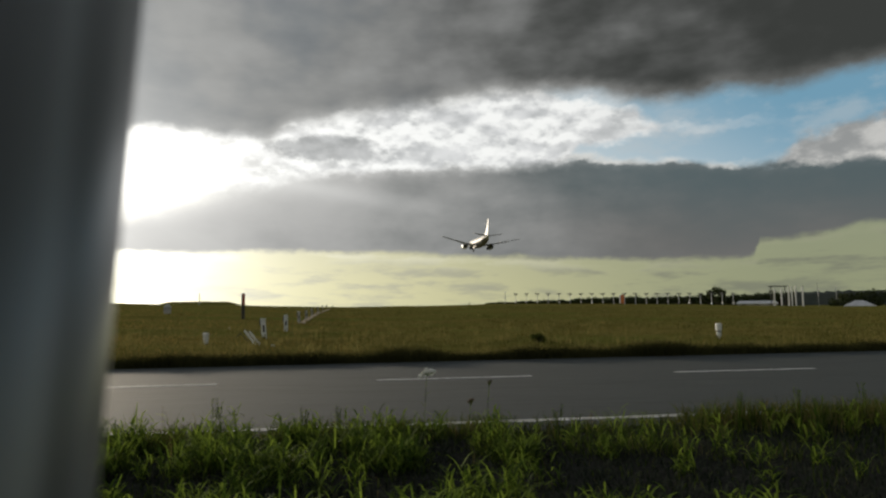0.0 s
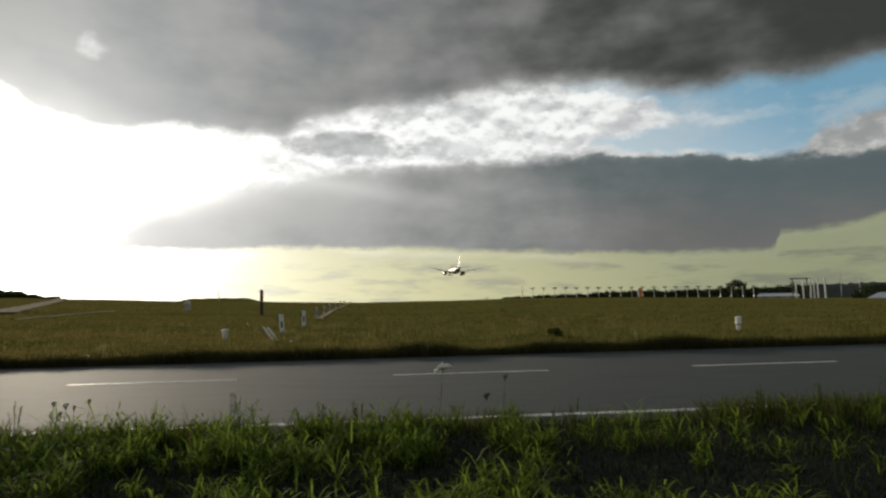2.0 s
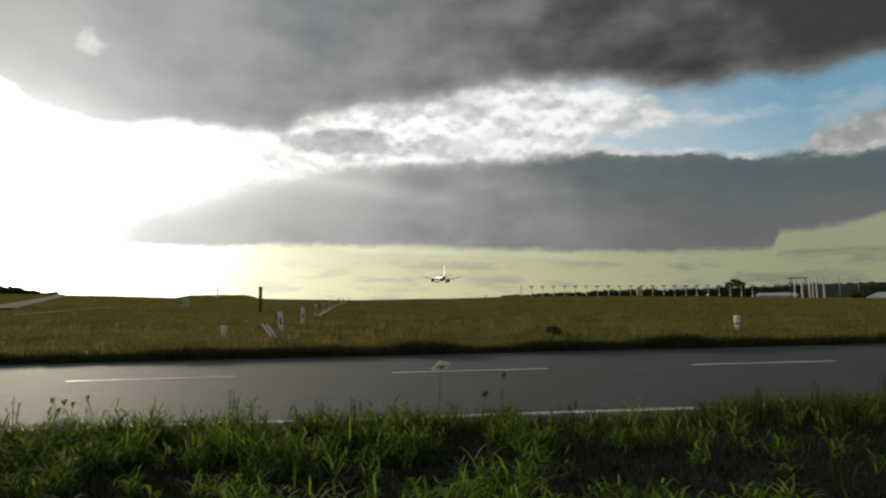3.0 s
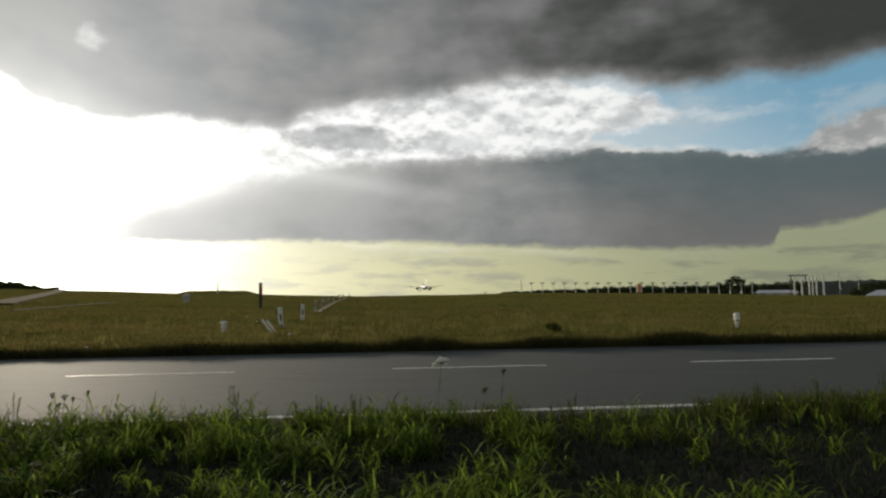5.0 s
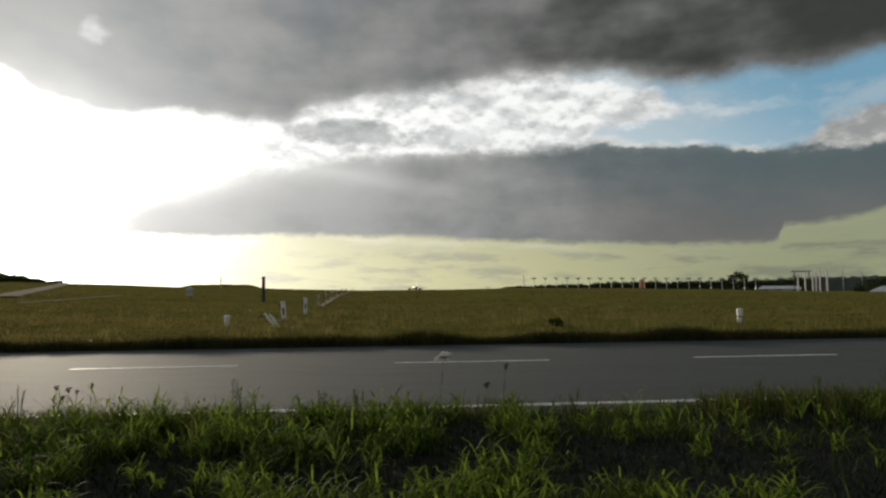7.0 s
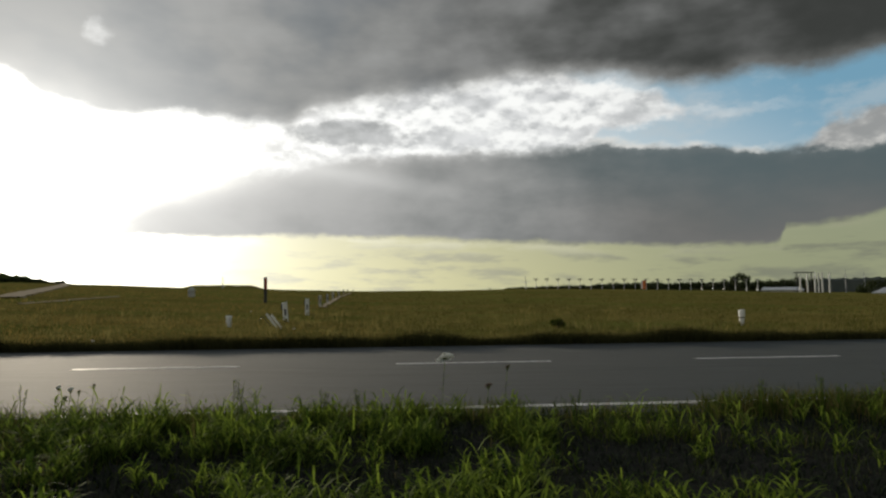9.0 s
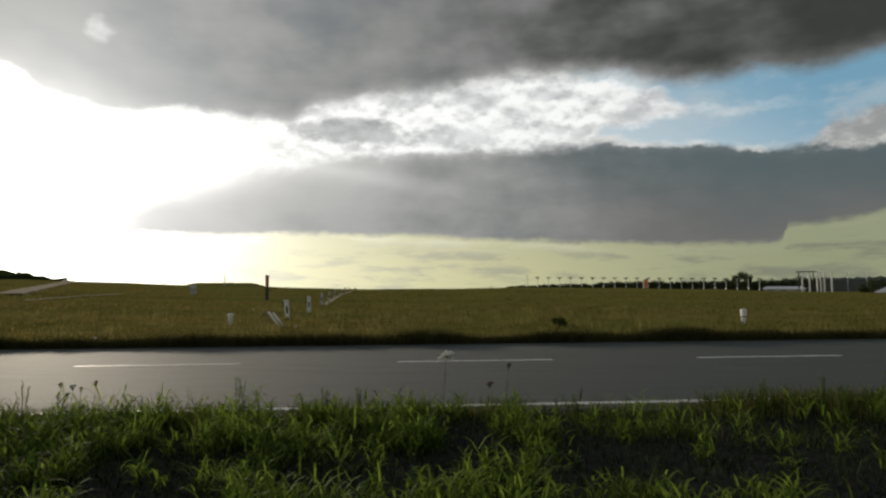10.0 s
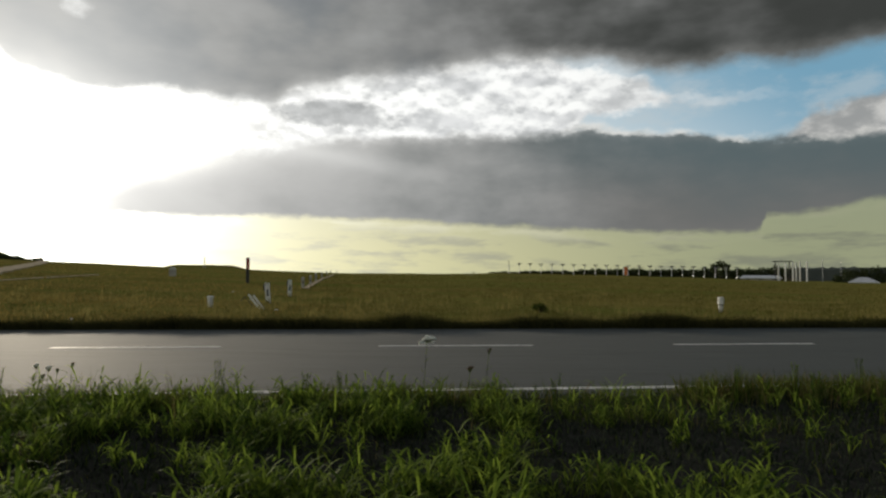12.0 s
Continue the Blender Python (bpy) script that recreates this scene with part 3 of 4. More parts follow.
def far_field():
    rng = random.Random(12)
    edge, field, pale, tawny = [], [], [], []
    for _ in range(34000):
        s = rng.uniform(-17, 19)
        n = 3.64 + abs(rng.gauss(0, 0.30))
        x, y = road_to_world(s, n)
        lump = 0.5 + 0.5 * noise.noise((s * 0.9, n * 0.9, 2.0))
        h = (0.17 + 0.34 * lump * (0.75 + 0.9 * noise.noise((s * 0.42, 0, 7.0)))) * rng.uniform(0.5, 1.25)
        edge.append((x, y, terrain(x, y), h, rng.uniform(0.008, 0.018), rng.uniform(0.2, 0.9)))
    for _ in range(60000):
        r = 16.5 * (9.0 ** rng.random())
        a = radians(rng.uniform(-40, 40))
        x, y = r * math.sin(a), r * math.cos(a)
        if road_n(x, y) < 4.2:
            continue
        patch = 0.5 + 0.5 * noise.noise((x * 0.22, y * 0.22, 6.0))
        h = (0.05 + 0.11 * patch) * rng.uniform(0.5, 1.3) * (1.5 if rng.random() < 0.04 else 1.0)
        w = 0.012 + 0.0009 * r
        row = (x, y, terrain(x, y), h, w * rng.uniform(0.6, 1.3), rng.uniform(0.1, 0.7))
        # Tawny share rises to the left, imitating brighter turf towards the sun.
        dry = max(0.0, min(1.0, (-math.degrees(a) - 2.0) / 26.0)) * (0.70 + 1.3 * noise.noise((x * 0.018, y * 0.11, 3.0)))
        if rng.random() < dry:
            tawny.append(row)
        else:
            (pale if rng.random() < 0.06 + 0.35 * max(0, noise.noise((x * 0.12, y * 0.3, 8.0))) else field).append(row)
    for _ in range(300):
        r, a = 17.6 * 2.4 ** rng.random(), radians(rng.uniform(-38, 38))
        cx, cy = r * math.sin(a), r * math.cos(a)
        tall = rng.uniform(0.14, 0.44)
        for _ in range(rng.randint(14, 40)):
            x, y = cx + rng.gauss(0, 0.22), cy + rng.gauss(0, 0.22)
            if road_n(x, y) > 4.3:
                pale.append((x, y, terrain(x, y), tall * rng.uniform(0.5, 1.1), rng.uniform(0.008, 0.022), rng.uniform(0.05, 0.45)))
    for cx, cy in ((10.87, 23.0), (-7.86, 23.1), (-5.9, 22.2), (-6.6, 26.45), (-7.1, 32.85)):
        for _ in range(70):
            x, y = cx + rng.gauss(0, 0.22), cy + rng.gauss(0, 0.12)
            pale.append((x, y, terrain(x, y), rng.uniform(0.08, 0.26), rng.uniform(0.008, 0.018), rng.uniform(0.1, 0.6)))
    blade_mesh("field_edge_grass", edge, M_EDGEGRASS, "tufted unmown grass hanging over the far road edge, darkened for its shaded fronts", rng)
    blade_mesh("field_grass", field, M_FARBLADE, "rough olive grass covering the airfield", rng)
    blade_mesh("tawny_field_grass", tawny, M_TAWNY, "tawny dried grass, thickened leftwards to paint in the brighter sunward field", rng)
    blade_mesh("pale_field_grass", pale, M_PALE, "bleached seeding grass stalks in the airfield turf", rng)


near_verge()
far_field()


def plant_weeds():
    """Grassy stems in loose tufts, each with several arching leaves."""
    rng = random.Random(31)
    verts, faces, count = [], [], 0
    while count < 430:
        y = rng.uniform(3.0, 7.5)
        x = rng.uniform(-0.82, 0.82) * y
        if x > 0.8 and rng.random() < 0.6:
            continue
        if road_n(x, y) > -5.15 or tuft(x, y) < 0.45 or (0.9 < x < 2.7 and road_n(x, y) > -6.0):
            continue
        count += 1
        size = rng.uniform(0.7, 1.3) * (1.1 if x > 3 else 1.0)
        for _ in range(rng.randint(4, 8)):
            a0, lean = rng.uniform(0, 2 * math.pi), rng.uniform(0.0, 0.4)
            stem = rng.uniform(0.10, 0.28) * size
            foot = Vector((x + rng.gauss(0, 0.05), y + rng.gauss(0, 0.05), 0))
            way = Vector((math.cos(a0) * lean, math.sin(a0) * lean, 1.0)).normalized()
            for k in range(rng.randint(4, 6)):
                base = foot + way * stem * (k + 1) / 6
                a, ln = rng.uniform(0, 2 * math.pi), rng.uniform(0.09, 0.20) * size
                w = rng.uniform(0.005, 0.011) * size
                ca, sa, up = math.cos(a), math.sin(a), rng.uniform(0.5, 1.4)
                n0 = len(verts)
                for t in (0.0, 0.4, 0.75):
                    d, z = ln * t * 0.7, ln * up * (t - 0.62 * t * t)
                    ww = w * (0.6 + 1.3 * t - 1.7 * t * t)
                    verts += [tuple(base + Vector((ca * d - sa * j * ww, sa * d + ca * j * ww, z))) for j in (-1, 1)]
                verts.append(tuple(base + Vector((ca * ln * 0.72, sa * ln * 0.72, ln * up * 0.36))))
                faces += [(n0, n0 + 1, n0 + 3, n0 + 2), (n0 + 2, n0 + 3, n0 + 5, n0 + 4), (n0 + 4, n0 + 5, n0 + 6)]
    tagged(mesh_from("verge_weeds", verts, faces, M_WEED), "bright green leafy weed tufts crowding the near verge", "weeds", kind="stuff")


plant_weeds()


def weed_clump(x, y, size, seed):
    """A stand of upright stems with long arching strap leaves."""
    rng = random.Random(seed)
    t = thing("weed_clump", x, y, 0.0, "bright green clump of broad arching grass leaves in the verge", "weed", "weed clumps in the near verge")
    for _ in range(rng.randint(5, 8)):
        a0, lean = rng.uniform(0, 2 * math.pi), rng.uniform(0.05, 0.45)
        tall = rng.uniform(0.14, 0.32) * size
        foot = Vector((rng.gauss(0, 0.05), rng.gauss(0, 0.05), -0.01)) * size
        tip = foot + Vector((math.cos(a0) * lean, math.sin(a0) * lean, 1.0)).normalized() * tall
        stem = part("stem", tube(bmesh.new(), foot, tip, 0.004, 0.002, 5), M_BLADE, t)
        verts, faces = [], []
        for _ in range(rng.randint(4, 7)):
            base = foot.lerp(tip, 0.15 + 0.85 * rng.random())
            a, ln, w = rng.uniform(0, 2 * math.pi), rng.uniform(0.11, 0.25) * size, rng.uniform(0.0035, 0.0085)
            ca, sa, rise, droop = math.cos(a), math.sin(a), rng.uniform(0.6, 1.7), rng.uniform(0.35, 0.9)
            n0 = len(verts)
            for u in (0.0, 0.28, 0.55, 0.8):
                d, z = ln * u * 0.68, ln * rise * (u - droop * u * u)
                ww = w * (0.55 + 1.9 * u - 2.3 * u * u)
                verts += [tuple(base + Vector((ca * d - sa * j * ww, sa * d + ca * j * ww, z + abs(j) * ww * 0.5))) for j in (-1, 0, 1)]
            verts.append(tuple(base + Vector((ca * ln * 0.70, sa * ln * 0.70, ln * rise * (1 - droop)))))
            for q in range(3):
                p = n0 + 3 * q
                faces += [(p, p + 1, p + 4, p + 3), (p + 1, p + 2, p + 5, p + 4)]
            faces += [(n0 + 9, n0 + 10, n0 + 12), (n0 + 10, n0 + 11, n0 + 12)]
        mesh_from("foliage", verts, faces, M_WEED).parent = stem


# tall clumps by the road and in the middle of the verge, then lower ones nearer the camera
TALL_CLUMPS = [(-0.87, 5.14), (-1.76, 5.51), (0.69, 4.97), (-2.08, 6.73), (0.5, 6.07), (1.34, 6.08), (1.72, 5.84), (2.71, 5.96), (-0.48, 6.46), (-2.64, 5.61),
               (-0.53, 4.81), (2.05, 5.84), (-1.39, 6.45), (0.71, 6.91), (-3.33, 5.94), (-2.08, 5.45), (-2.9, 6.55), (-3.9, 6.4), (3.6, 6.5), (4.4, 6.6)]
LOW_CLUMPS = [(-3.2, 5.32), (-2.74, 5.51), (-2.33, 5.32), (-1.97, 4.4), (-2.17, 4.53), (-1.63, 4.34), (-1.61, 4.53), (-1.36, 5.83), (-1.23, 6.45), (-0.32, 5.62),
              (-0.14, 5.51), (0.05, 4.15), (0.33, 4.59), (0.84, 5.14), (0.85, 5.95), (0.38, 4.15), (0.49, 3.93), (1.21, 4.2), (2.61, 5.52), (2.07, 5.14),
              (2.73, 5.32), (2.57, 4.81), (3.31, 4.89), (3.23, 5.23), (1.93, 4.09), (1.72, 3.93), (2.04, 3.98), (1.05, 3.96), (-2.29, 3.82), (-0.95, 3.99), (-0.46, 3.94), (-1.19, 4.1)]
for i, (x, y) in enumerate(TALL_CLUMPS):
    weed_clump(x, y, 1.12 + 0.2 * math.sin(i * 2.3), 400 + i)
for i, (x, y) in enumerate(LOW_CLUMPS):
    weed_clump(x, y, 0.68 + 0.16 * math.sin(i * 1.7), 500 + i)


def umbel(x, y, height, width, label, mat, stem=M_WEED, seed=1, bend=0.03, group="flower stalks in the verge"):
    """A tall stalk with side shoots and an umbrella of small florets."""
    rng = random.Random(seed)
    t = thing("wildflower", x, y, 0, label, "wildflower", group)
    bm = bmesh.new()
    pts = [Vector((bend * (k / 5) ** 2, 0.01 * math.sin(k), height * k / 5)) for k in range(6)]
    for p, q in zip(pts, pts[1:]):
        tube(bm, p, q, 0.0026, 0.0022, 6)
    head = pts[-1]
    ends = []
    for _ in range(34):
        a, r = rng.uniform(0, 2 * math.pi), width / 2 * math.sqrt(rng.random())
        e = head + Vector((math.cos(a) * r, math.sin(a) * r, 0.05 - 0.35 * r - 5.0 * r * r + rng.uniform(-0.008, 0.008)))
        e.z += 0.28 * (e.x - head.x)
        ends.append(e)
        tube(bm, head - Vector((0, 0, 0.01)), e, 0.0012, 0.001, 4)
    part("stem", bm, stem, t)
    bm = bmesh.new()
    for e in ends:
        for _ in range(6):
            c = e + Vector((rng.uniform(-1, 1), rng.uniform(-1, 1), rng.uniform(-0.2, 0.7))) * width * 0.075
            r = bmesh.ops.create_icosphere(bm, subdivisions=1, radius=width * rng.uniform(0.06, 0.10))
            bmesh.ops.scale(bm, vec=(1, 1, 0.6), verts=r["verts"])
            bmesh.ops.translate(bm, vec=c, verts=r["verts"])
    part("flower_head", bm, mat, t)
    for k in range(4):
        bm = bmesh.new()
        z, a = height * (0.25 + 0.15 * k), k * 2.1
        v = Vector((math.cos(a), math.sin(a), 0.6)) * 0.07
        tube(bm, (0, 0, z), (v.x, v.y, z + v.z), 0.003, 0.001, 5)
        part("side_shoot", bm, stem, t)
    return t


umbel(-0.02, 6.55, 0.70, 0.165, "tall wild carrot with a white umbel at the road edge", M_PETAL, seed=3)
umbel(0.42, 6.5, 0.40, 0.07, "short stalk with a small brown seed head in the verge", M_SEED, seed=4)
umbel(0.62, 6.6, 0.57, 0.05, "thin stalk with a small dark seed head in the verge", M_SEED, seed=5)
umbel(-4.05, 6.9, 0.33, 0.07, "low stalk with a small white umbel in the verge", M_PETAL, seed=6)
umbel(-3.69, 6.7, 0.40, 0.034, "thin stalk with a dark seed head in the verge", M_SEED, seed=7)
umbel(-3.79, 6.6, 0.35, 0.034, "thin stalk with a dark seed head in the verge", M_SEED, seed=8)
umbel(-3.90, 6.55, 0.30, 0.034, "thin stalk with a dark seed head in the verge", M_SEED, seed=9)
umbel(-4.15, 6.85, 0.36, 0.06, "low stalk with a small white umbel in the verge", M_PETAL, seed=10)


def stalk_spray(x, y, height, seed):
    """A feathery seeding grass panicle."""
    rng = random.Random(seed)
    bm = bmesh.new()
    for _ in range(5):
        b = Vector((rng.uniform(-0.06, 0.06), rng.uniform(-0.06, 0.06), height * rng.uniform(0.75, 1.0)))
        tube(bm, (rng.uniform(-0.02, 0.02), 0, 0), b, 0.003, 0.0015, 5)
        for _ in range(14):
            t = rng.uniform(0.62, 1.0)
            a = rng.uniform(0, 6.28)
            p = b * t
            tube(bm, p, p + Vector((math.cos(a) * 0.02, math.sin(a) * 0.02, 0.03)), 0.0018, 0.0008, 4)
    ob = part("grass_stalk", bm, M_WEED)
    ob.matrix_basis = pose(x, y, 0)
    return tagged(ob, "slender seeding grass stalks standing above the verge", "grass stalk", "tall stalks in the verge")


for i, (x, y, h) in enumerate([(-2.12, 6.6, 0.52), (-1.22, 6.4, 0.42), (-0.85, 6.5, 0.40), (1.35, 6.6, 0.36), (3.3, 6.7, 0.45), (4.3, 6.9, 0.42), (-4.3, 6.5, 0.5), (3.9, 6.6, 0.5), (5.0, 7.2, 0.45)]):
    stalk_spray(x, y, h, 80 + i)


# ---------------------------------------------------------------- grey post beside the camera
def near_post():
    t = thing("metal_post", -0.067 - 1.4 * math.tan(radians(3.6)), 0.05, 0, "dark grey painted round metal post standing in the verge grass", "post")
    t.matrix_basis = t.matrix_basis @ pose(0, 0, 0, 0, 3.6, 0)
    bm = bmesh.new()
    tube(bm, (0, 0, -0.1), (0, 0, 2.3), 0.02, 0.02, 40)
    part("shaft", bm, M_STEEL, t, smooth=True)
    bm = bmesh.new()
    tube(bm, (0, 0, 2.3), (0, 0, 2.33), 0.022, 0.016, 40)
    part("cap", bm, M_BLACK, t)


near_post()


# ---------------------------------------------------------------- markers in the field
def marker_board(x, y, height, turn, tilt=0.0, label="white upright marker board with a black slot in the turf", paint=M_WHITE):
    t = thing("marker_board", x, y, terrain(x, y), label, "marker board", "marker boards along the field track", turn)
    if tilt:
        t.matrix_basis = t.matrix_basis @ pose(0, 0, 0, 0, tilt, 0)
    bm = bmesh.new()
    box(bm, 0, 0, height / 2 - 0.03, 0.20, 0.05, height + 0.06, 0.012)
    part("board", bm, paint, t)
    bm = bmesh.new()
    box(bm, 0.0, -0.028, height * 0.52, 0.075, 0.008, height * 0.34)
    part("slot", bm, M_BLACK, t)
    bm = bmesh.new()
    box(bm, 0, 0, height + 0.012, 0.21, 0.06, 0.03, 0.006)
    part("cap", bm, M_WHITE, t)
    bm = bmesh.new()
    box(bm, -0.13, 0.02, height * 0.80, 0.05, 0.05, height * 0.30, 0.006)
    box(bm, -0.11, 0.02, height * 0.93, 0.06, 0.03, 0.03)
    part("bracket", bm, M_BLACK, t, "black side bracket")
    return t


marker_board(-6.59, 26.6, 0.82, 8, -5)
marker_board(-7.09, 33.0, 0.84, 12)
# Farther boards take the greyer wall colour instead of white.
for x, y, k in [(-9.14, 47.0, 0.8), (-10.26, 56.1, 0.8), (-12.1, 69.5, 0.85), (-15.1, 91.6, 0.85), (-19.6, 124.7, 0.9)]:
    marker_board(x, y, k, 14, label="small greyer marker board further along the field track", paint=M_WALLP)


def fallen_marker():
    x, y = -5.95, 22.33
    t = thing("fallen_marker", x, y, terrain(x, y), "broken white marker of two slats leaning over in the grass", "marker board")
    for k, (dx, len_) in enumerate([(-0.10, 0.64), (0.05, 0.60)]):
        bm = bmesh.new()
        box(bm, 0, 0, len_ / 2 - 0.05, 0.075, 0.03, len_, 0.006, pose(0, 0, 0, 0, -38, 0))
        bmesh.ops.translate(bm, vec=(dx + 0.02, 0.02 * k, 0.02), verts=bm.verts)
        part("slat", bm, M_WHITE, t)
    bm = bmesh.new()
    tube(bm, (-0.42, 0.03, 0.46), (-0.56, 0.05, 0.30), 0.014, 0.014, 8)
    tube(bm, (-0.42, 0.03, 0.46), (-0.02, 0.05, 0.0), 0.014, 0.014, 8)
    part("bracket", bm, M_BLACK, t)


fallen_marker()


def white_box_post(name, x, y, w, h, label, capped):
    t = thing(name, x, y, terrain(x, y), label, "marker post")
    bm = bmesh.new()
    tube(bm, (0, 0, -0.05), (0, 0, h * 0.8), w * 0.40, w * 0.40, 18)
    part("shaft", bm, M_WHITE, t, smooth=False)
    bm = bmesh.new()
    tube(bm, (0, 0, h * 0.55 if capped else h * 0.8), (0, 0, h * 0.93), w * 0.5, w * 0.52, 18)
    tube(bm, (0, 0, h * 0.93), (0, 0, h), w * 0.52, w * 0.40, 18)
    part("cap", bm, M_WHITE, t)
    if capped:
        bm = bmesh.new()
        tube(bm, (0, 0, h * 0.48), (0, 0, h * 0.54), w * 0.42, w * 0.42, 18)
        part("band", bm, M_BLACK, t)


white_box_post("short_post", -7.86, 23.26, 0.24, 0.42, "short white concrete marker post in long grass", False)
white_box_post("capped_post", 10.87, 23.18, 0.21, 0.58, "white capped marker post with a dark band in the grass", True)


def stake(az, r, h):
    x, y = r * math.sin(radians(az)), r * math.cos(radians(az))
    t = thing("stake", x, y, terrain(x, y), "short dark stake at the end of the field path", "stake", "stakes on the crest")
    bm = bmesh.new()
    box(bm, 0, 0, h / 2 - 0.1, 0.28, 0.2, h + 0.2, 0.03)
    part("shaft", bm, M_BLACK, t)
    bm = bmesh.new()
    box(bm, 0, 0, h + 0.02, 0.34, 0.26, 0.08, 0.02)
    part("cap", bm, M_BARK, t)


stake(-8.6, 196, 0.5)
stake(-8.05, 198, 0.4)


def pale_stone(x, y, size, seed):
    rng = random.Random(seed)
    bm = bmesh.new()
    bmesh.ops.create_icosphere(bm, subdivisions=2, radius=size)
    for v in bm.verts:
        v.co *= 0.8 + 0.4 * rng.random()
        v.co.z *= 0.7
    ob = part("stone", bm, M_STONE)
    ob.matrix_basis = pose(x, y, terrain(x, y) + size * 0.35, 0, 0, seed * 40)
    tagged(ob, "pale rounded stone lying in the field grass", "stone", "stones in the field")


pale_stone(-5.25, 22.3, 0.06, 1)
pale_stone(-10.9, 36.0, 0.07, 2)
pale_stone(-9.7, 17.6, 0.06, 3)


def tall_post():
    x, y = -14.88, 53.0
    t = thing("tall_post", x, y, terrain(x, y), "tall dark square post with a faded red upper half", "post")
    bm = bmesh.new()
    box(bm, 0, 0, 0.55, 0.23, 0.23, 1.2, 0.02)
    part("lower_half", bm, M_BLACK, t)
    bm = bmesh.new()
    box(bm, 0.0, 0, 1.62, 0.23, 0.23, 0.92, 0.02)
    part("upper_half", bm, M_RED, t, "faded red upper half")
    bm = bmesh.new()
    box(bm, -0.07, -0.12, 1.62, 0.09, 0.02, 0.92)
    part("edge_strip", bm, M_BLACK, t)
    bm = bmesh.new()
    box(bm, 0, 0, 2.11, 0.25, 0.25, 0.05, 0.01)
    part("cap", bm, M_BLACK, t)


tall_post()


# ---------------------------------------------------------------- shrubs and trees
def leaf_cloud(bm, rng, centre, radius, count, size, squash=0.8):
    for _ in range(count):
        v = Vector((rng.gauss(0, 1), rng.gauss(0, 1), rng.gauss(0, 1))).normalized() * radius * rng.uniform(0.45, 1.05)
        v.z *= squash
        c = centre + v
        q = Euler((rng.uniform(0, 6.3), rng.uniform(0, 6.3), rng.uniform(0, 6.3))).to_matrix()
        s = size * rng.uniform(0.6, 1.3)
        p = [c + q @ Vector(k) * s for k in ((-0.5, 0, 0), (0, -0.35, 0.06), (0.6, 0, 0), (0, 0.35, 0.06))]
        bm.faces.new([bm.verts.new(k) for k in p])


def tree(x, y, height, spread, seed, label, base=None, group="trees along the far field edge", leaves=520, leaf=None):
    rng = random.Random(seed)
    t = thing("tree", x, y, terrain(x, y) if base is None else base, label, "tree", group)
    bm = bmesh.new()
    tube(bm, (0, 0, -0.2), (0.03 * height, 0, height * 0.55), height * 0.035, height * 0.018, 9)
    knots = []
    for k in range(7):
        a = k * 2.4 + rng.uniform(-0.4, 0.4)
        z0 = height * rng.uniform(0.18, 0.5)
        e = Vector((math.cos(a) * spread * rng.uniform(0.25, 0.42), math.sin(a) * spread * rng.uniform(0.25, 0.42), height * rng.uniform(0.45, 0.85)))
        tube(bm, (0.02 * height, 0, z0), e, height * 0.014, height * 0.005, 6)
        knots.append(e)
    part("trunk", bm, M_BARK, t)
    bm = bmesh.new()
    knots.append(Vector((0, 0, height * 0.82)))
    for e in knots:
        leaf_cloud(bm, rng, e, min(spread * 0.26, height * 0.22), leaves // len(knots), leaf or height * 0.075)
    part("crown", bm, M_LEAF, t)
    return t


def shrub(x, y, height, seed, label):
    rng = random.Random(seed)
    t = thing("shrub", x, y, terrain(x, y), label, "shrub")
    bm = bmesh.new()
    for k in range(7):
        a = k * 0.9
        tube(bm, (0, 0, -0.03), (math.cos(a) * height * 0.5, math.sin(a) * height * 0.5, height * 0.7), 0.012, 0.005, 5)
    part("stems", bm, M_BARK, t)
    bm = bmesh.new()
    for k in range(6):
        leaf_cloud(bm, rng, Vector((rng.uniform(-0.35, 0.35) * height * 1.4, rng.uniform(-0.3, 0.3) * height, height * rng.uniform(0.2, 0.6))), height * 0.36, 150, 0.06)
    part("foliage", bm, M_BUSH, t)


shrub(4.0, 22.2, 0.40, 91, "low dark weed bush at the field's edge")


def place(az, r):
    return r * math.sin(radians(az)), r * math.cos(radians(az))


def treeline():
    # az, distance, top above eye level, spread
    for i, (a, r, top, sp) in enumerate([
        (14.4, 292, 1.9, 8), (15.6, 300, 2.2, 9), (17.0, 300, 2.3, 10), (18.2, 305, 2.7, 9), (19.6, 300, 2.4, 10), (21.0, 300, 2.4, 9), (22.2, 305, 2.7, 9),
        (23.4, 300, 2.6, 9), (24.5, 300, 3.2, 10), (25.1, 290, 7.0, 7), (26.4, 300, 2.9, 9), (27.2, 310, 3.4, 10), (28.2, 300, 3.6, 10),
        (29.2, 310, 4.8, 9), (30.0, 300, 3.6, 10), (33.9, 330, 2.4, 9), (34.8, 320, 3.6, 11), (35.8, 320, 4.4, 12), (36.8, 320, 4.4, 12),]):
        x, y = place(a, r)
        z = terrain(x, y)
        tree(x, y, top + 1.4 - z, sp, 200 + i, "dark full-crowned tree in the distant tree line", leaves=900, leaf=0.75)


treeline()


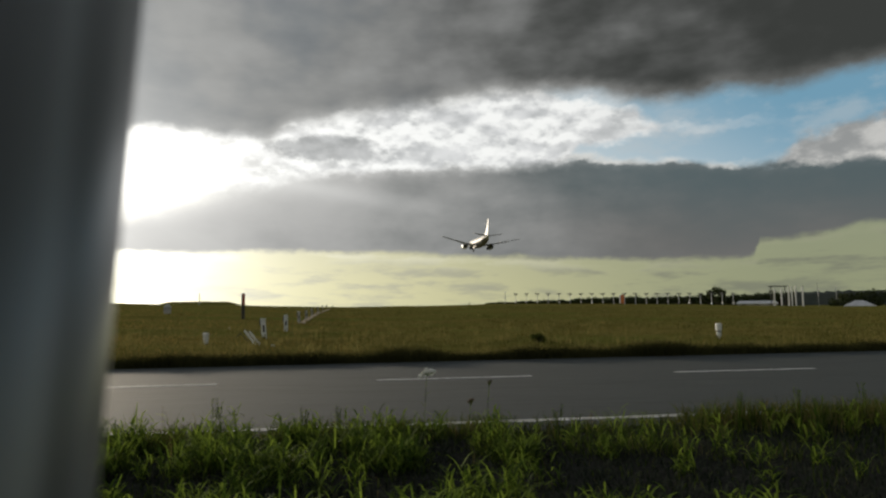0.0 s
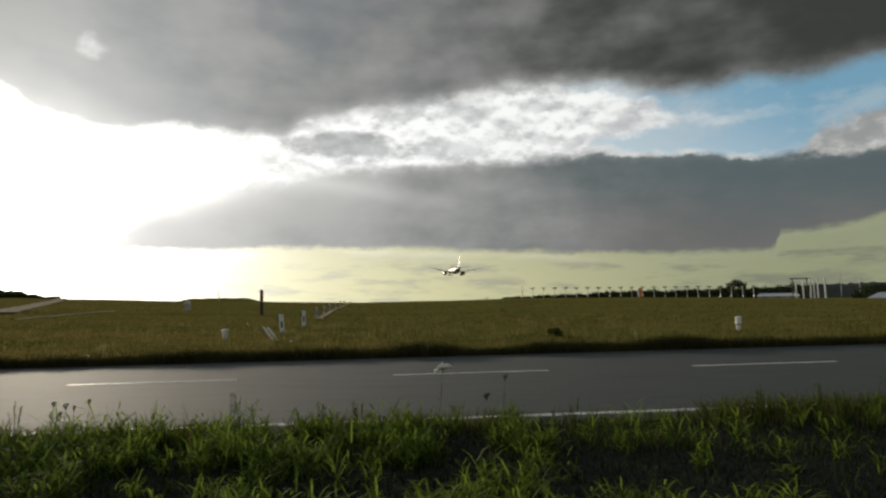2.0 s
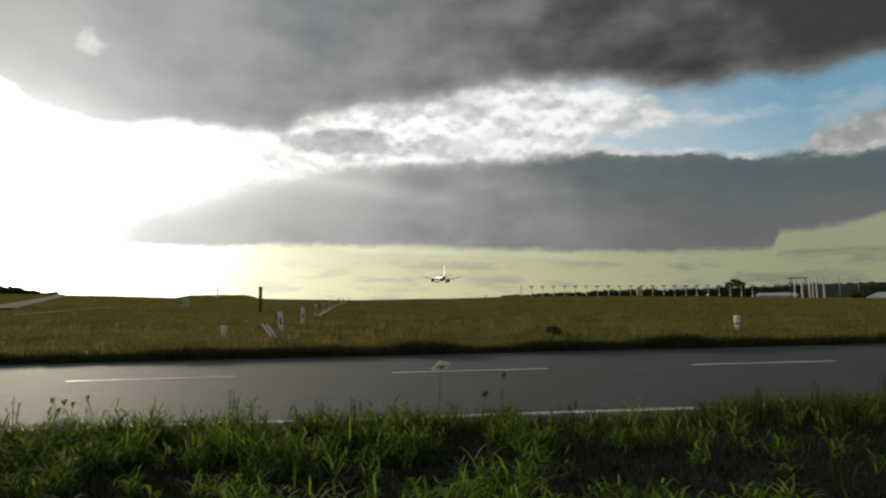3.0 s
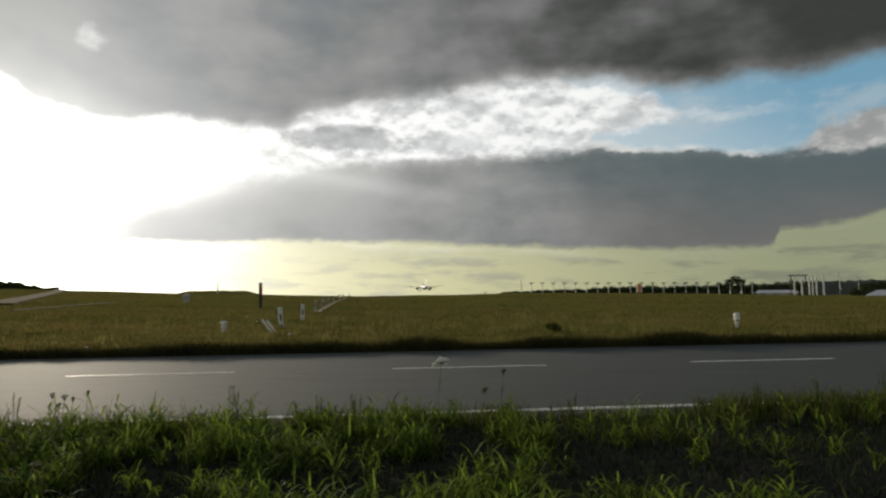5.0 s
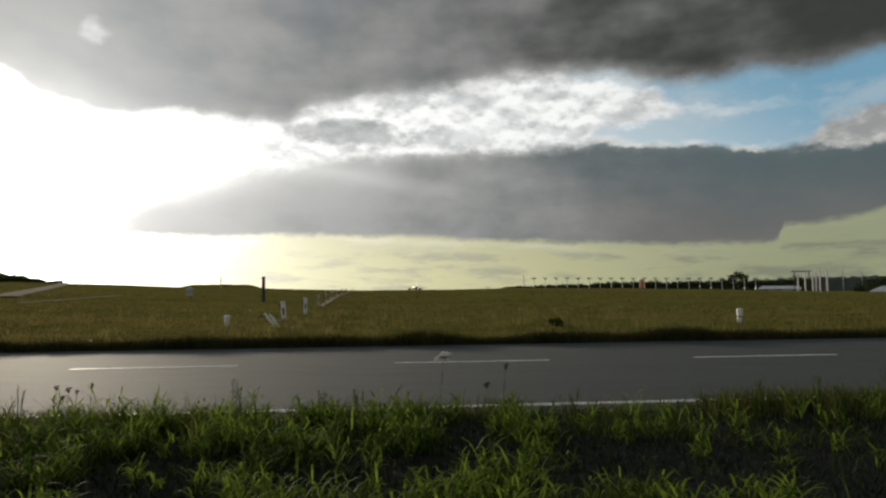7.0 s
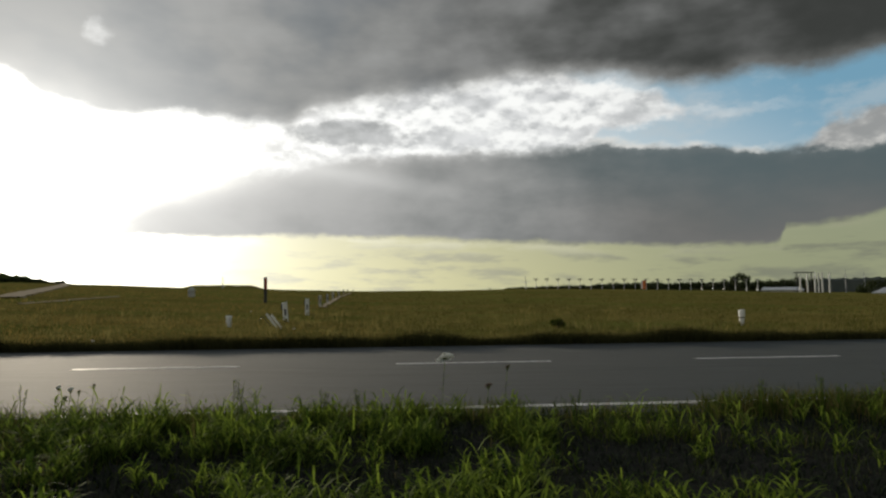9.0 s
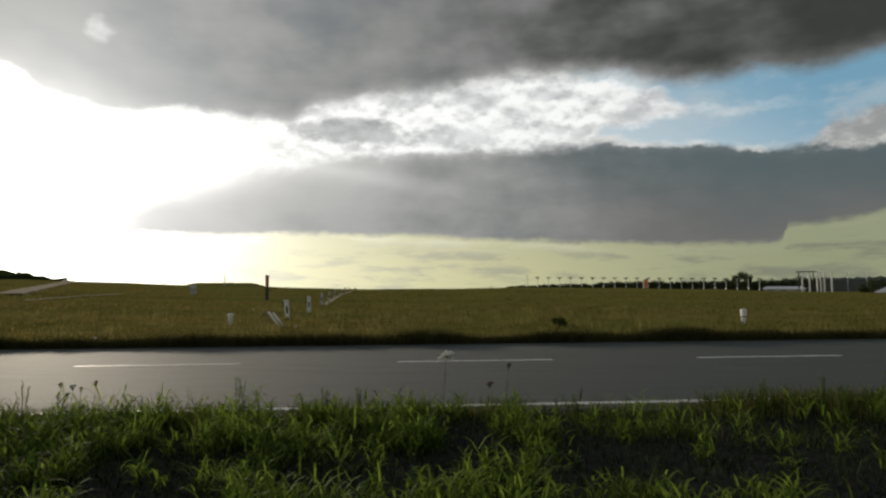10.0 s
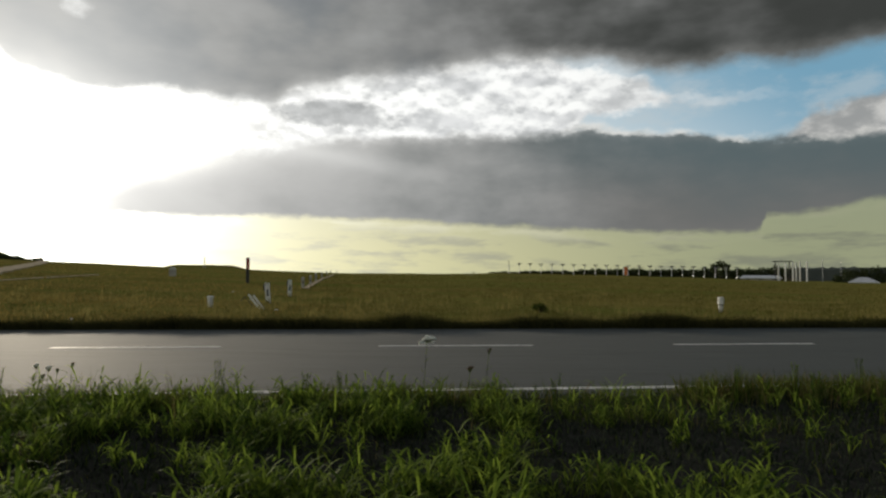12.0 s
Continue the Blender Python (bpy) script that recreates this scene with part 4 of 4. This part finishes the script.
def scrub():
    """Low bushes that thicken along the crest towards the antenna row."""
    rng = random.Random(77)
    bm = bmesh.new()
    for _ in range(230):
        a = rng.uniform(5.6, 19.0)
        x, y = place(a, rng.uniform(222, 232))
        h = (0.45 + max(0.0, a - 6.0) * 0.15) * rng.uniform(0.5, 1.1)
        leaf_cloud(bm, rng, Vector((x, y, terrain(x, y) + h * 0.6)), h * 0.85, 120, 0.42, 0.8)
    for _ in range(120):
        a = rng.uniform(-37.0, -30.9)
        x, y = place(a, rng.uniform(221, 228))
        h = (0.7 + 0.9 * max(0.0, noise.noise((a * 1.3, 2.0, 0)))) * rng.uniform(0.6, 1.2) * (1.8 if a < -33.2 else 1.0)
        leaf_cloud(bm, rng, Vector((x, y, terrain(x, y) + h * 0.5)), h * 0.8, 110, 0.36, 0.8)
    x, y = place(4.2, 219)
    leaf_cloud(bm, rng, Vector((x, y, terrain(x, y) + 0.2)), 0.5, 50, 0.2, 0.7)
    tagged(part("scrub", bm, M_LEAF), "low dark scrub along the crest of the field", "scrub", kind="stuff")


scrub()


def woods(name, az0, az1, r, top, label, seed, low=-14.0, step=0.25, rough=0.35, mat=M_WOODS):
    """A far wooded ridge with an uneven top."""
    rng = random.Random(seed)
    bm = bmesh.new()
    prev = None
    k = int((az1 - az0) / step)
    for i in range(k + 1):
        a = az0 + (az1 - az0) * i / k
        fall = min(1.0, i / (k * 0.14), (k - i) / (k * 0.14))
        h = top * (0.45 + 0.55 * fall) * (1 + rough * noise.noise((a * 1.7, seed, 0)) * 0.5 + rng.uniform(-0.04, 0.04))
        col = []
        for dr, f in ((0, None), (3, 0.7), (10, 1.0), (60, 0.9), (90, None)):
            x, y = place(a, r + dr)
            col.append(bm.verts.new((x, y, low if f is None else 1.4 + h * f + rng.uniform(-0.06, 0.06) * top)))
        if prev:
            for p in range(4):
                bm.faces.new((prev[p], col[p], col[p + 1], prev[p + 1]))
        prev = col
    bmesh.ops.recalc_face_normals(bm, faces=bm.faces)
    return tagged(part(name, bm, mat), label, "woods", kind="stuff")


def mound(az, r, half, label):
    """A broad flat-topped bank of turf."""
    x, y = place(az, r)
    bm = bmesh.new()
    rows = []
    for i in range(25):
        u = -1 + 2 * i / 24
        top = 2.6 + 2.3 * math.sin(min(1.0, (1 - abs(u)) * 2.0) * math.pi / 2) + 0.25 * noise.noise((u * 4.0, 1.0, 0))
        row = []
        for v, f in ((-60, -1.0), (-25, 0.72), (-8, 0.94), (15, 1.0), (60, -1.0)):
            px, py = x + u * half * math.cos(radians(az)) + v * math.sin(radians(az)), y - u * half * math.sin(radians(az)) + v * math.cos(radians(az))
            row.append(bm.verts.new((px, py, -10 if f < 0 else top * f + 0.12 * noise.noise((px * 0.2, py * 0.2, 0)))))
        rows.append(row)
    for a, b in zip(rows, rows[1:]):
        for k in range(4):
            bm.faces.new((a[k], b[k], b[k + 1], a[k + 1]))
    bmesh.ops.recalc_face_normals(bm, faces=bm.faces)
    tagged(part("grass_mound", bm, M_FIELD), label, "mound", kind="structure")


woods("tree_belt", 14.0, 31.0, 312, 2.0, "low dark tree belt behind the antenna row", 4, rough=0.8)
mound(-19.3, 330, 21, "low flat-topped grassy mound on the skyline")
woods("far_hill", 26.0, 60.0, 1900, 22.0, "wooded hill on the horizon, coloured blue-grey for distance haze", 5, low=-20, mat=M_HILL)
woods("hedge", -60.0, -31.4, 250, 7.7, "dark hedge along the top of the slope", 7, low=2.0, step=0.2, rough=0.9, mat=M_BUSH)
# ---------------------------------------------------------------- tracks
def ribbon(name, pts, width, mat, label, lift=0.03):
    bm = bmesh.new()
    prev = None
    n = 40
    for i in range(n + 1):
        t = i / n * (len(pts) - 1)
        k = min(int(t), len(pts) - 2)
        u = t - k
        a = Vector(pts[k]).lerp(Vector(pts[k + 1]), u)
        d = (Vector(pts[k + 1]) - Vector(pts[k])).normalized()
        s = Vector((-d.y, d.x)) * width / 2 * (1 + 0.12 * math.sin(i * 1.7))
        row = []
        for q, z in ((a - s * 1.04, -0.15), (a - s, lift), (a + s, lift), (a + s * 1.04, -0.15)):
            row.append(bm.verts.new((q.x, q.y, terrain(q.x, q.y) + z)))
        if prev:
            for p in range(3):
                bm.faces.new((prev[p], row[p], row[p + 1], prev[p + 1]))
        prev = row
    bmesh.ops.recalc_face_normals(bm, faces=bm.faces)
    return tagged(part(name, bm, mat), label, "track", kind="structure")


ribbon("gravel_track", [(-36, 52), (-52, 82), (-80, 133), (-113, 190)], 2.1, M_TRACK, "pale gravel track climbing to the crest", 0.12)
ribbon("worn_path", [(-8.6, 45.0), (-14.0, 85), (-21.4, 147)], 0.4, M_TRACK, "narrow pale path beside the marker boards", 0.06)
ribbon("field_path", [(-27.0, 40.4), (-29.2, 49.4), (-32.5, 63.5)], 0.3, M_TRACK, "thin pale worn path in the turf", 0.08)


# ---------------------------------------------------------------- airfield installations
def small_hut():
    x, y = -29.4, 74.0
    t = thing("small_hut", x, y, terrain(x, y), "small grey equipment hut with a pitched roof in the field", "hut", turn=20)
    bm = bmesh.new()
    box(bm, 0, 0, 0.35, 0.75, 0.65, 0.8, 0.02)
    part("body", bm, M_WALLP, t)
    bm = bmesh.new()
    vs = [bm.verts.new(v) for v in ((-0.45, -0.4, 0.75), (0.45, -0.4, 0.75), (0.45, 0.4, 0.75), (-0.45, 0.4, 0.75), (0, -0.4, 1.15), (0, 0.4, 1.15))]
    for f in ((0, 1, 4), (2, 3, 5), (1, 2, 5, 4), (3, 0, 4, 5), (3, 2, 1, 0)):
        bm.faces.new([vs[i] for i in f])
    part("roof", bm, M_ROOF, t)
    bm = bmesh.new()
    box(bm, 0, -0.335, 0.33, 0.35, 0.02, 0.6)
    part("door", bm, M_WALLP, t)


small_hut()


def antenna(x, y, h):
    """One element of the array: a pole with a pointed boom on top."""
    t = thing("array_antenna", x, y, terrain(x, y), "slim white antenna with a horizontal boom in a long row", "antenna", "antenna array", 0)
    bm = bmesh.new()
    tube(bm, (0, 0, -0.2), (0, 0, h), 0.09, 0.07, 8)
    part("mast", bm, M_WHITE, t)
    bm = bmesh.new()
    tube(bm, (-0.85, 0, h), (0.85, 0, h), 0.09, 0.06, 6)
    part("boom", bm, M_ANT, t)
    for k, w in enumerate((1.3, 1.1, 0.9, 0.7, 0.5)):
        bm = bmesh.new()
        x0 = -0.7 + 0.35 * k
        tube(bm, (x0 + 0.10, -w / 2, h - 0.06), (x0, 0, h + 0.04), 0.05, 0.06, 5)
        tube(bm, (x0, 0, h + 0.04), (x0 + 0.10, w / 2, h - 0.06), 0.06, 0.05, 5)
        part("dipole", bm, M_ANT, t)
    bm = bmesh.new()
    for q in (-1, 1):
        tube(bm, (0, 0, h - 0.70), (0.62 * q, 0, h - 0.03), 0.06, 0.06, 5)
        tube(bm, (0, 0, h - 0.45), (0.36 * q, 0, h - 0.03), 0.06, 0.06, 5)
    part("strut", bm, M_ANT, t)
    bm = bmesh.new()
    box(bm, 0, 0, 0.5, 0.34, 0.30, 0.5, 0.02)
    part("feed_box", bm, M_GALV, t)
    return t


def antenna_array():
    a0, a1, n = 8.3, 26.4, 21
    for i in range(n):
        a = math.degrees(math.atan(0.1203 + 0.01721 * i)) + 1.46
        x, y = place(a, 216)
        top = 1.4 + (3.55 - 1.05 * (a - a0) / (a1 - a0))
        antenna(x, y, top - terrain(x, y))


antenna_array()


def lattice_mast(az, r, top, label="thin grey mast standing on the skyline"):
    x, y = place(az, r)
    z = terrain(x, y)
    h = top + 1.4 - z
    t = thing("mast", x, y, z, label, "mast")
    bm = bmesh.new()
    for k in range(3):
        a = k * 2.094
        tube(bm, (math.cos(a) * 0.3, math.sin(a) * 0.3, -0.2), (math.cos(a) * 0.12, math.sin(a) * 0.12, h), 0.05, 0.04, 5)
    for k in range(int(h / 0.8)):
        f = 0.3 - 0.18 * k * 0.8 / h
        for j in range(3):
            a, b = j * 2.094, (j + 1) * 2.094
            tube(bm, (math.cos(a) * f, math.sin(a) * f, k * 0.8), (math.cos(b) * f, math.sin(b) * f, k * 0.8 + 0.7), 0.025, 0.025, 4)
    part("lattice", bm, M_GALV, t)
    return t


lattice_mast(7.4, 216, 4.5)
lattice_mast(32.4, 330, 7.5)
lattice_mast(33.6, 340, 6.5)
lattice_mast(-19.2, 224, 5.0)


def orange_marker():
    x, y = place(17.5, 205)
    t = thing("orange_marker", x, y, terrain(x, y), "bright orange upright marker panel beside the antennas", "marker")
    bm = bmesh.new()
    box(bm, 0.30, 0, 1.5, 0.95, 0.15, 2.6, 0.04)
    part("panel", bm, M_ORANGE, t)
    bm = bmesh.new()
    box(bm, -0.42, 0, 1.5, 0.46, 0.15, 2.6, 0.04)
    part("edge_panel", bm, M_WHITE, t, "white edge panel")
    for k in (-0.35, 0.35):
        bm = bmesh.new()
        box(bm, k, 0.1, 0.3, 0.1, 0.1, 1.0)
        part("leg", bm, M_GALV, t)


orange_marker()


def shed(az, r, width, depth, wall, rise, label, name="low_shed", ridge=0.85):
    x, y = place(az, r)
    z = terrain(x, y)
    t = thing(name, x, y, z, label, "shed", turn=-az)
    bm = bmesh.new()
    box(bm, 0, 0, wall / 2 - 0.3, width, depth, wall + 0.6)
    part("wall", bm, M_WALLP, t)
    bm = bmesh.new()
    w, d = width / 2 + 0.4, depth / 2 + 0.4
    vs = [bm.verts.new(v) for v in ((-w, -d, wall), (w, -d, wall), (w, d, wall), (-w, d, wall), (-w * ridge, 0, wall + rise), (w * ridge, 0, wall + rise), (-w, -d, wall + 0.15), (w, -d, wall + 0.15), (w, d, wall + 0.15), (-w, d, wall + 0.15))]
    for f in ((3, 2, 1, 0), (0, 1, 7, 6), (1, 2, 8, 7), (2, 3, 9, 8), (3, 0, 6, 9), (6, 7, 5, 4), (8, 9, 4, 5), (7, 8, 5), (9, 6, 4)):
        bm.faces.new([vs[i] for i in f])
    part("roof", bm, M_ROOF, t, "pale sheet-metal roof")
    n = max(2, int(width / 3.2))
    for k in range(n):
        bm = bmesh.new()
        box(bm, -width / 2 + (k + 0.5) * width / n, -depth / 2 - 0.02, wall * 0.5, 1.1, 0.06, wall * 0.4)
        part("window", bm, M_GLASS, t)


shed(28.1, 212, 10.5, 8, 0.5, 0.9, "low white-roofed shed at the edge of the airfield")
shed(35.05, 205, 6.4, 7, 0.1, 1.5, "pale roofed building half hidden by the field crest", ridge=0.25)


def white_poles():
    for k, (a, top) in enumerate([(29.38, 3.3), (29.88, 3.4), (30.39, 3.9), (30.62, 3.7), (30.88, 3.9), (31.36, 3.8)]):
        x, y = place(a, 203)
        z = terrain(x, y)
        h = 1.4 + top - z
        t = thing("white_pole", x, y, z, "tall white pole in a row beside the shed", "pole", "white poles by the shed")
        bm = bmesh.new()
        tube(bm, (0, 0, -0.2), (0, 0, h), 0.22, 0.18, 12)
        part("shaft", bm, M_WHITE, t)
        bm = bmesh.new()
        tube(bm, (0, 0, h), (0, 0, h + 0.12), 0.2, 0.1, 12)
        part("cap", bm, M_GALV, t)
    x0, y0 = place(29.15, 208)
    x1, y1 = place(30.15, 208)
    z = terrain(x0, y0)
    t = thing("gantry", x0, y0, z, "dark steel gantry frame beside the white poles", "gantry")
    dx, dy = x1 - x0, y1 - y0
    for q in (0, 1):
        bm = bmesh.new()
        tube(bm, (dx * q, dy * q, -0.2), (dx * q, dy * q, 5.6), 0.13, 0.13, 8)
        part("leg", bm, M_BLACK, t)
    bm = bmesh.new()
    tube(bm, (-dx * 0.2, -dy * 0.2, 5.6), (dx * 1.2, dy * 1.2, 5.6), 0.15, 0.15, 8)
    part("beam", bm, M_BLACK, t)


white_poles()


# ---------------------------------------------------------------- airliner
def aerofoil_panel(bm, root, tip, chord0, chord1, thick0, thick1):
    """A tapered panel; root and tip are the leading edges."""
    def section(le, c, th):
        out = []
        for u, v in ((0, 0), (0.08, 0.55), (0.3, 1.0), (0.65, 0.62), (1.0, 0.03), (0.65, -0.25), (0.3, -0.5), (0.08, -0.4)):
            out.append((u, v))
        return [(le, u * c, v * th * 0.5) for u, v in out]
    rings = []
    up = (Vector(tip) - Vector(root)).cross(Vector((0, -1, 0))).normalized()
    if up.z < 0 or (abs(up.z) < 0.2 and up.x < 0):
        up = -up
    for le, c, th in ((root, chord0, thick0), (tip, chord1, thick1)):
        rings.append([bm.verts.new(Vector(le) + Vector((0, -y, 0)) + up * z) for le, y, z in section(le, c, th)])
    n = len(rings[0])
    for i in range(n):
        bm.faces.new((rings[0][i], rings[0][(i + 1) % n], rings[1][(i + 1) % n], rings[1][i]))
    bm.faces.new(rings[0][::-1]), bm.faces.new(rings[1])
    bmesh.ops.recalc_face_normals(bm, faces=bm.faces)
    return bm


def build_airliner():
    t = thing("airliner", 24.8, 273.7, 26.9, "white twin-engine airliner landing with its wheels down", "aircraft")
    c = 1.7
    part("fuselage", lathe([(17.2, 0.15, c - 0.5), (16.7, 0.75, c - 0.4), (15.6, 1.3, c - 0.25), (14.0, 1.75, c - 0.1), (12.0, 1.97, c), (-5.0, 1.97, c), (-8.0, 1.85, c + 0.12), (-11.0, 1.45, c + 0.45), (-14.0, 0.85, c + 0.85), (-16.3, 0.32, c + 1.1), (-16.6, 0.1, c + 1.12)]), M_PLANE, t, smooth=True)
    # Fairing and belly skin carry the underside's shade in their dark grey.
    bm = bmesh.new()
    box(bm, 0, 2.0, c - 1.75, 3.0, 8.5, 0.9, 0.3)
    part("belly_fairing", bm, M_WING, t)
    bm = lathe([(13.6, 1.82, c - 0.08), (12.0, 1.99, c), (-5.0, 1.99, c), (-8.0, 1.87, c + 0.12), (-11.0, 1.47, c + 0.45), (-14.0, 0.87, c + 0.85)])
    bmesh.ops.delete(bm, geom=[f for f in bm.faces if len(f.verts) > 4 or f.calc_center_median().z > c - 0.55 + max(0.0, -5.0 - f.calc_center_median().y) * 0.11], context="FACES")
    part("belly", bm, M_WING, t, "underside coloured darker grey for its shade", smooth=True)
    for s in (-1, 1):
        bm = bmesh.new()
        aerofoil_panel(bm, (1.6 * s, 5.8, c - 1.25), (6.6 * s, 2.9, c - 0.55), 6.4, 3.9, 0.9, 0.6)
        aerofoil_panel(bm, (6.6 * s, 2.9, c - 0.55), (17.05 * s, -3.0, c + 1.5), 3.9, 1.5, 0.6, 0.25)
        wing = part("wing", bm, M_WING, t)
        bm = bmesh.new()
        aerofoil_panel(bm, (1.9 * s, -0.5, c - 1.35), (6.6 * s, -0.7, c - 0.9), 1.7, 1.3, 0.25, 0.2)
        aerofoil_panel(bm, (6.9 * s, -1.0, c - 0.85), (12.6 * s, -3.0, c + 0.55), 1.2, 0.8, 0.2, 0.15)
        bmesh.ops.translate(bm, vec=(0, 0, -0.25), verts=bm.verts)
        part("flap", bm, M_WING, wing)
        for x in (4.4, 8.6, 11.6):
            bm = bmesh.new()
            tube(bm, (x * s, -0.2 - 0.2 * x, c - 1.45 + 0.15 * x), (x * s, -3.0 - 0.16 * x, c - 1.75 + 0.15 * x), 0.24, 0.06, 8)
            part("flap_fairing", bm, M_WING, wing)
        bm = lathe([(5.8, 1.02, 0), (5.4, 1.2, 0), (4.2, 1.32, 0), (2.6, 1.22, 0), (1.5, 0.98, 0)], 24)
        bmesh.ops.translate(bm, vec=(5.75 * s, 0, 0), verts=bm.verts)
        eng = part("engine", bm, M_NACELLE, t, smooth=True)
        bm = lathe([(1.8, 0.62, 0), (0.9, 0.5, 0), (0.3, 0.22, 0), (0.1, 0.05, 0)], 20)
        bmesh.ops.translate(bm, vec=(5.75 * s, 0, 0), verts=bm.verts)
        nozzle = lathe([(1.53, 0.90, 0), (1.47, 0.88, 0)], 24)
        bmesh.ops.translate(nozzle, vec=(5.75 * s, 0, 0), verts=nozzle.verts)
        part("nozzle", nozzle, M_EXHAUST, eng, "dark fan duct outlet")
        part("exhaust", bm, M_EXHAUST, eng, "dark burnt metal exhaust cone")
        bm = bmesh.new()
        box(bm, 5.75 * s, 2.4, 0.98, 0.28, 3.2, 0.75, 0.1)
        part("pylon", bm, M_WING, eng)
        bm = bmesh.new()
        aerofoil_panel(bm, (0.6 * s, -12.4, c + 1.25), (6.2 * s, -15.9, c + 2.0), 3.4, 1.4, 0.5, 0.22)
        part("tailplane", bm, M_WING, t)
        bm = bmesh.new()
        tube(bm, (3.8 * s, -0.3, c - 1.1), (3.8 * s, -0.4, -1.15), 0.16, 0.13, 10)
        tube(bm, (3.8 * s, -0.3, -0.2), (2.6 * s, -0.3, c - 1.5), 0.09, 0.09, 8)
        gear = part("main_gear", bm, M_GALV, t)
        for w in (-0.45, 0.45):
            bm = bmesh.new()
            tube(bm, (3.8 * s + w - 0.2, -0.4, -1.15), (3.8 * s + w + 0.2, -0.4, -1.15), 0.58, 0.58, 20)
            part("wheel", bm, M_TYRE, gear)
    bm = bmesh.new()
    aerofoil_panel(bm, (0, -10.6, c + 1.5), (0, -14.9, c + 8.2), 3.7, 1.1, 0.34, 0.14)
    fin = part("fin", bm, M_PLANE, t)
    bm = bmesh.new()
    aerofoil_panel(bm, (0, -7.0, c + 1.85), (0, -10.8, c + 2.9), 4.5, 1.2, 0.3, 0.2)
    part("fin_fillet", bm, M_PLANE, fin)
    bm = bmesh.new()
    tube(bm, (0, 11.6, c - 1.8), (0, 11.9, -1.3), 0.11, 0.09, 8)
    gear = part("nose_gear", bm, M_GALV, t)
    for w in (-0.26, 0.26):
        bm = bmesh.new()
        tube(bm, (w - 0.12, 11.9, -1.35), (w + 0.12, 11.9, -1.35), 0.38, 0.38, 16)
        part("wheel", bm, M_TYRE, gear)
    bm = bmesh.new()
    box(bm, 0, 15.6, c + 0.62, 1.9, 0.9, 0.45, 0.12)
    part("cockpit_window", bm, M_GLASS, t)
    return t


airliner = build_airliner()


# ---------------------------------------------------------------- what moves
def motions():
    # seconds, x, y, z, nose up, heading to the left
    rows = [
        (0.0, 24.8, 273.7, 26.9, 0.4, 8.0), (0.75, 19.2, 322.0, 23.9, 0.5, 8.0), (1.5, 13.8, 369.2, 20.7, 0.8, 8.2), (2.5, 5.6, 429.7, 16.3, 1.5, 8.4),
        (3.75, -3.8, 494.0, 11.2, 3.0, 8.4), (5.0, -13.0, 555.8, 6.6, 4.2, 8.4), (5.5, -16.5, 579.8, 5.0, 4.6, 8.4), (6.0, -20.3, 603.6, 4.0, 4.0, 8.5),
        (6.5, -23.8, 626.5, 3.1, 3.0, 8.5), (7.0, -27.2, 649.4, 1.8, 2.0, 8.5), (8.0, -33.8, 694.0, -4.0, 0.5, 8.5), (9.0, -40.0, 736.0, -10.2, 0.0, 8.5),
        (10.5, -48.4, 792.0, -10.2, 0.0, 8.5), (12.0, -56.0, 842.0, -10.2, 0.0, 8.5)]
    walk(airliner, [(t, pose(x, y, z, p, 1.6 if t < 3 else 0.8 if t < 5 else 0.0, h)) for t, x, y, z, p, h in rows])


motions()
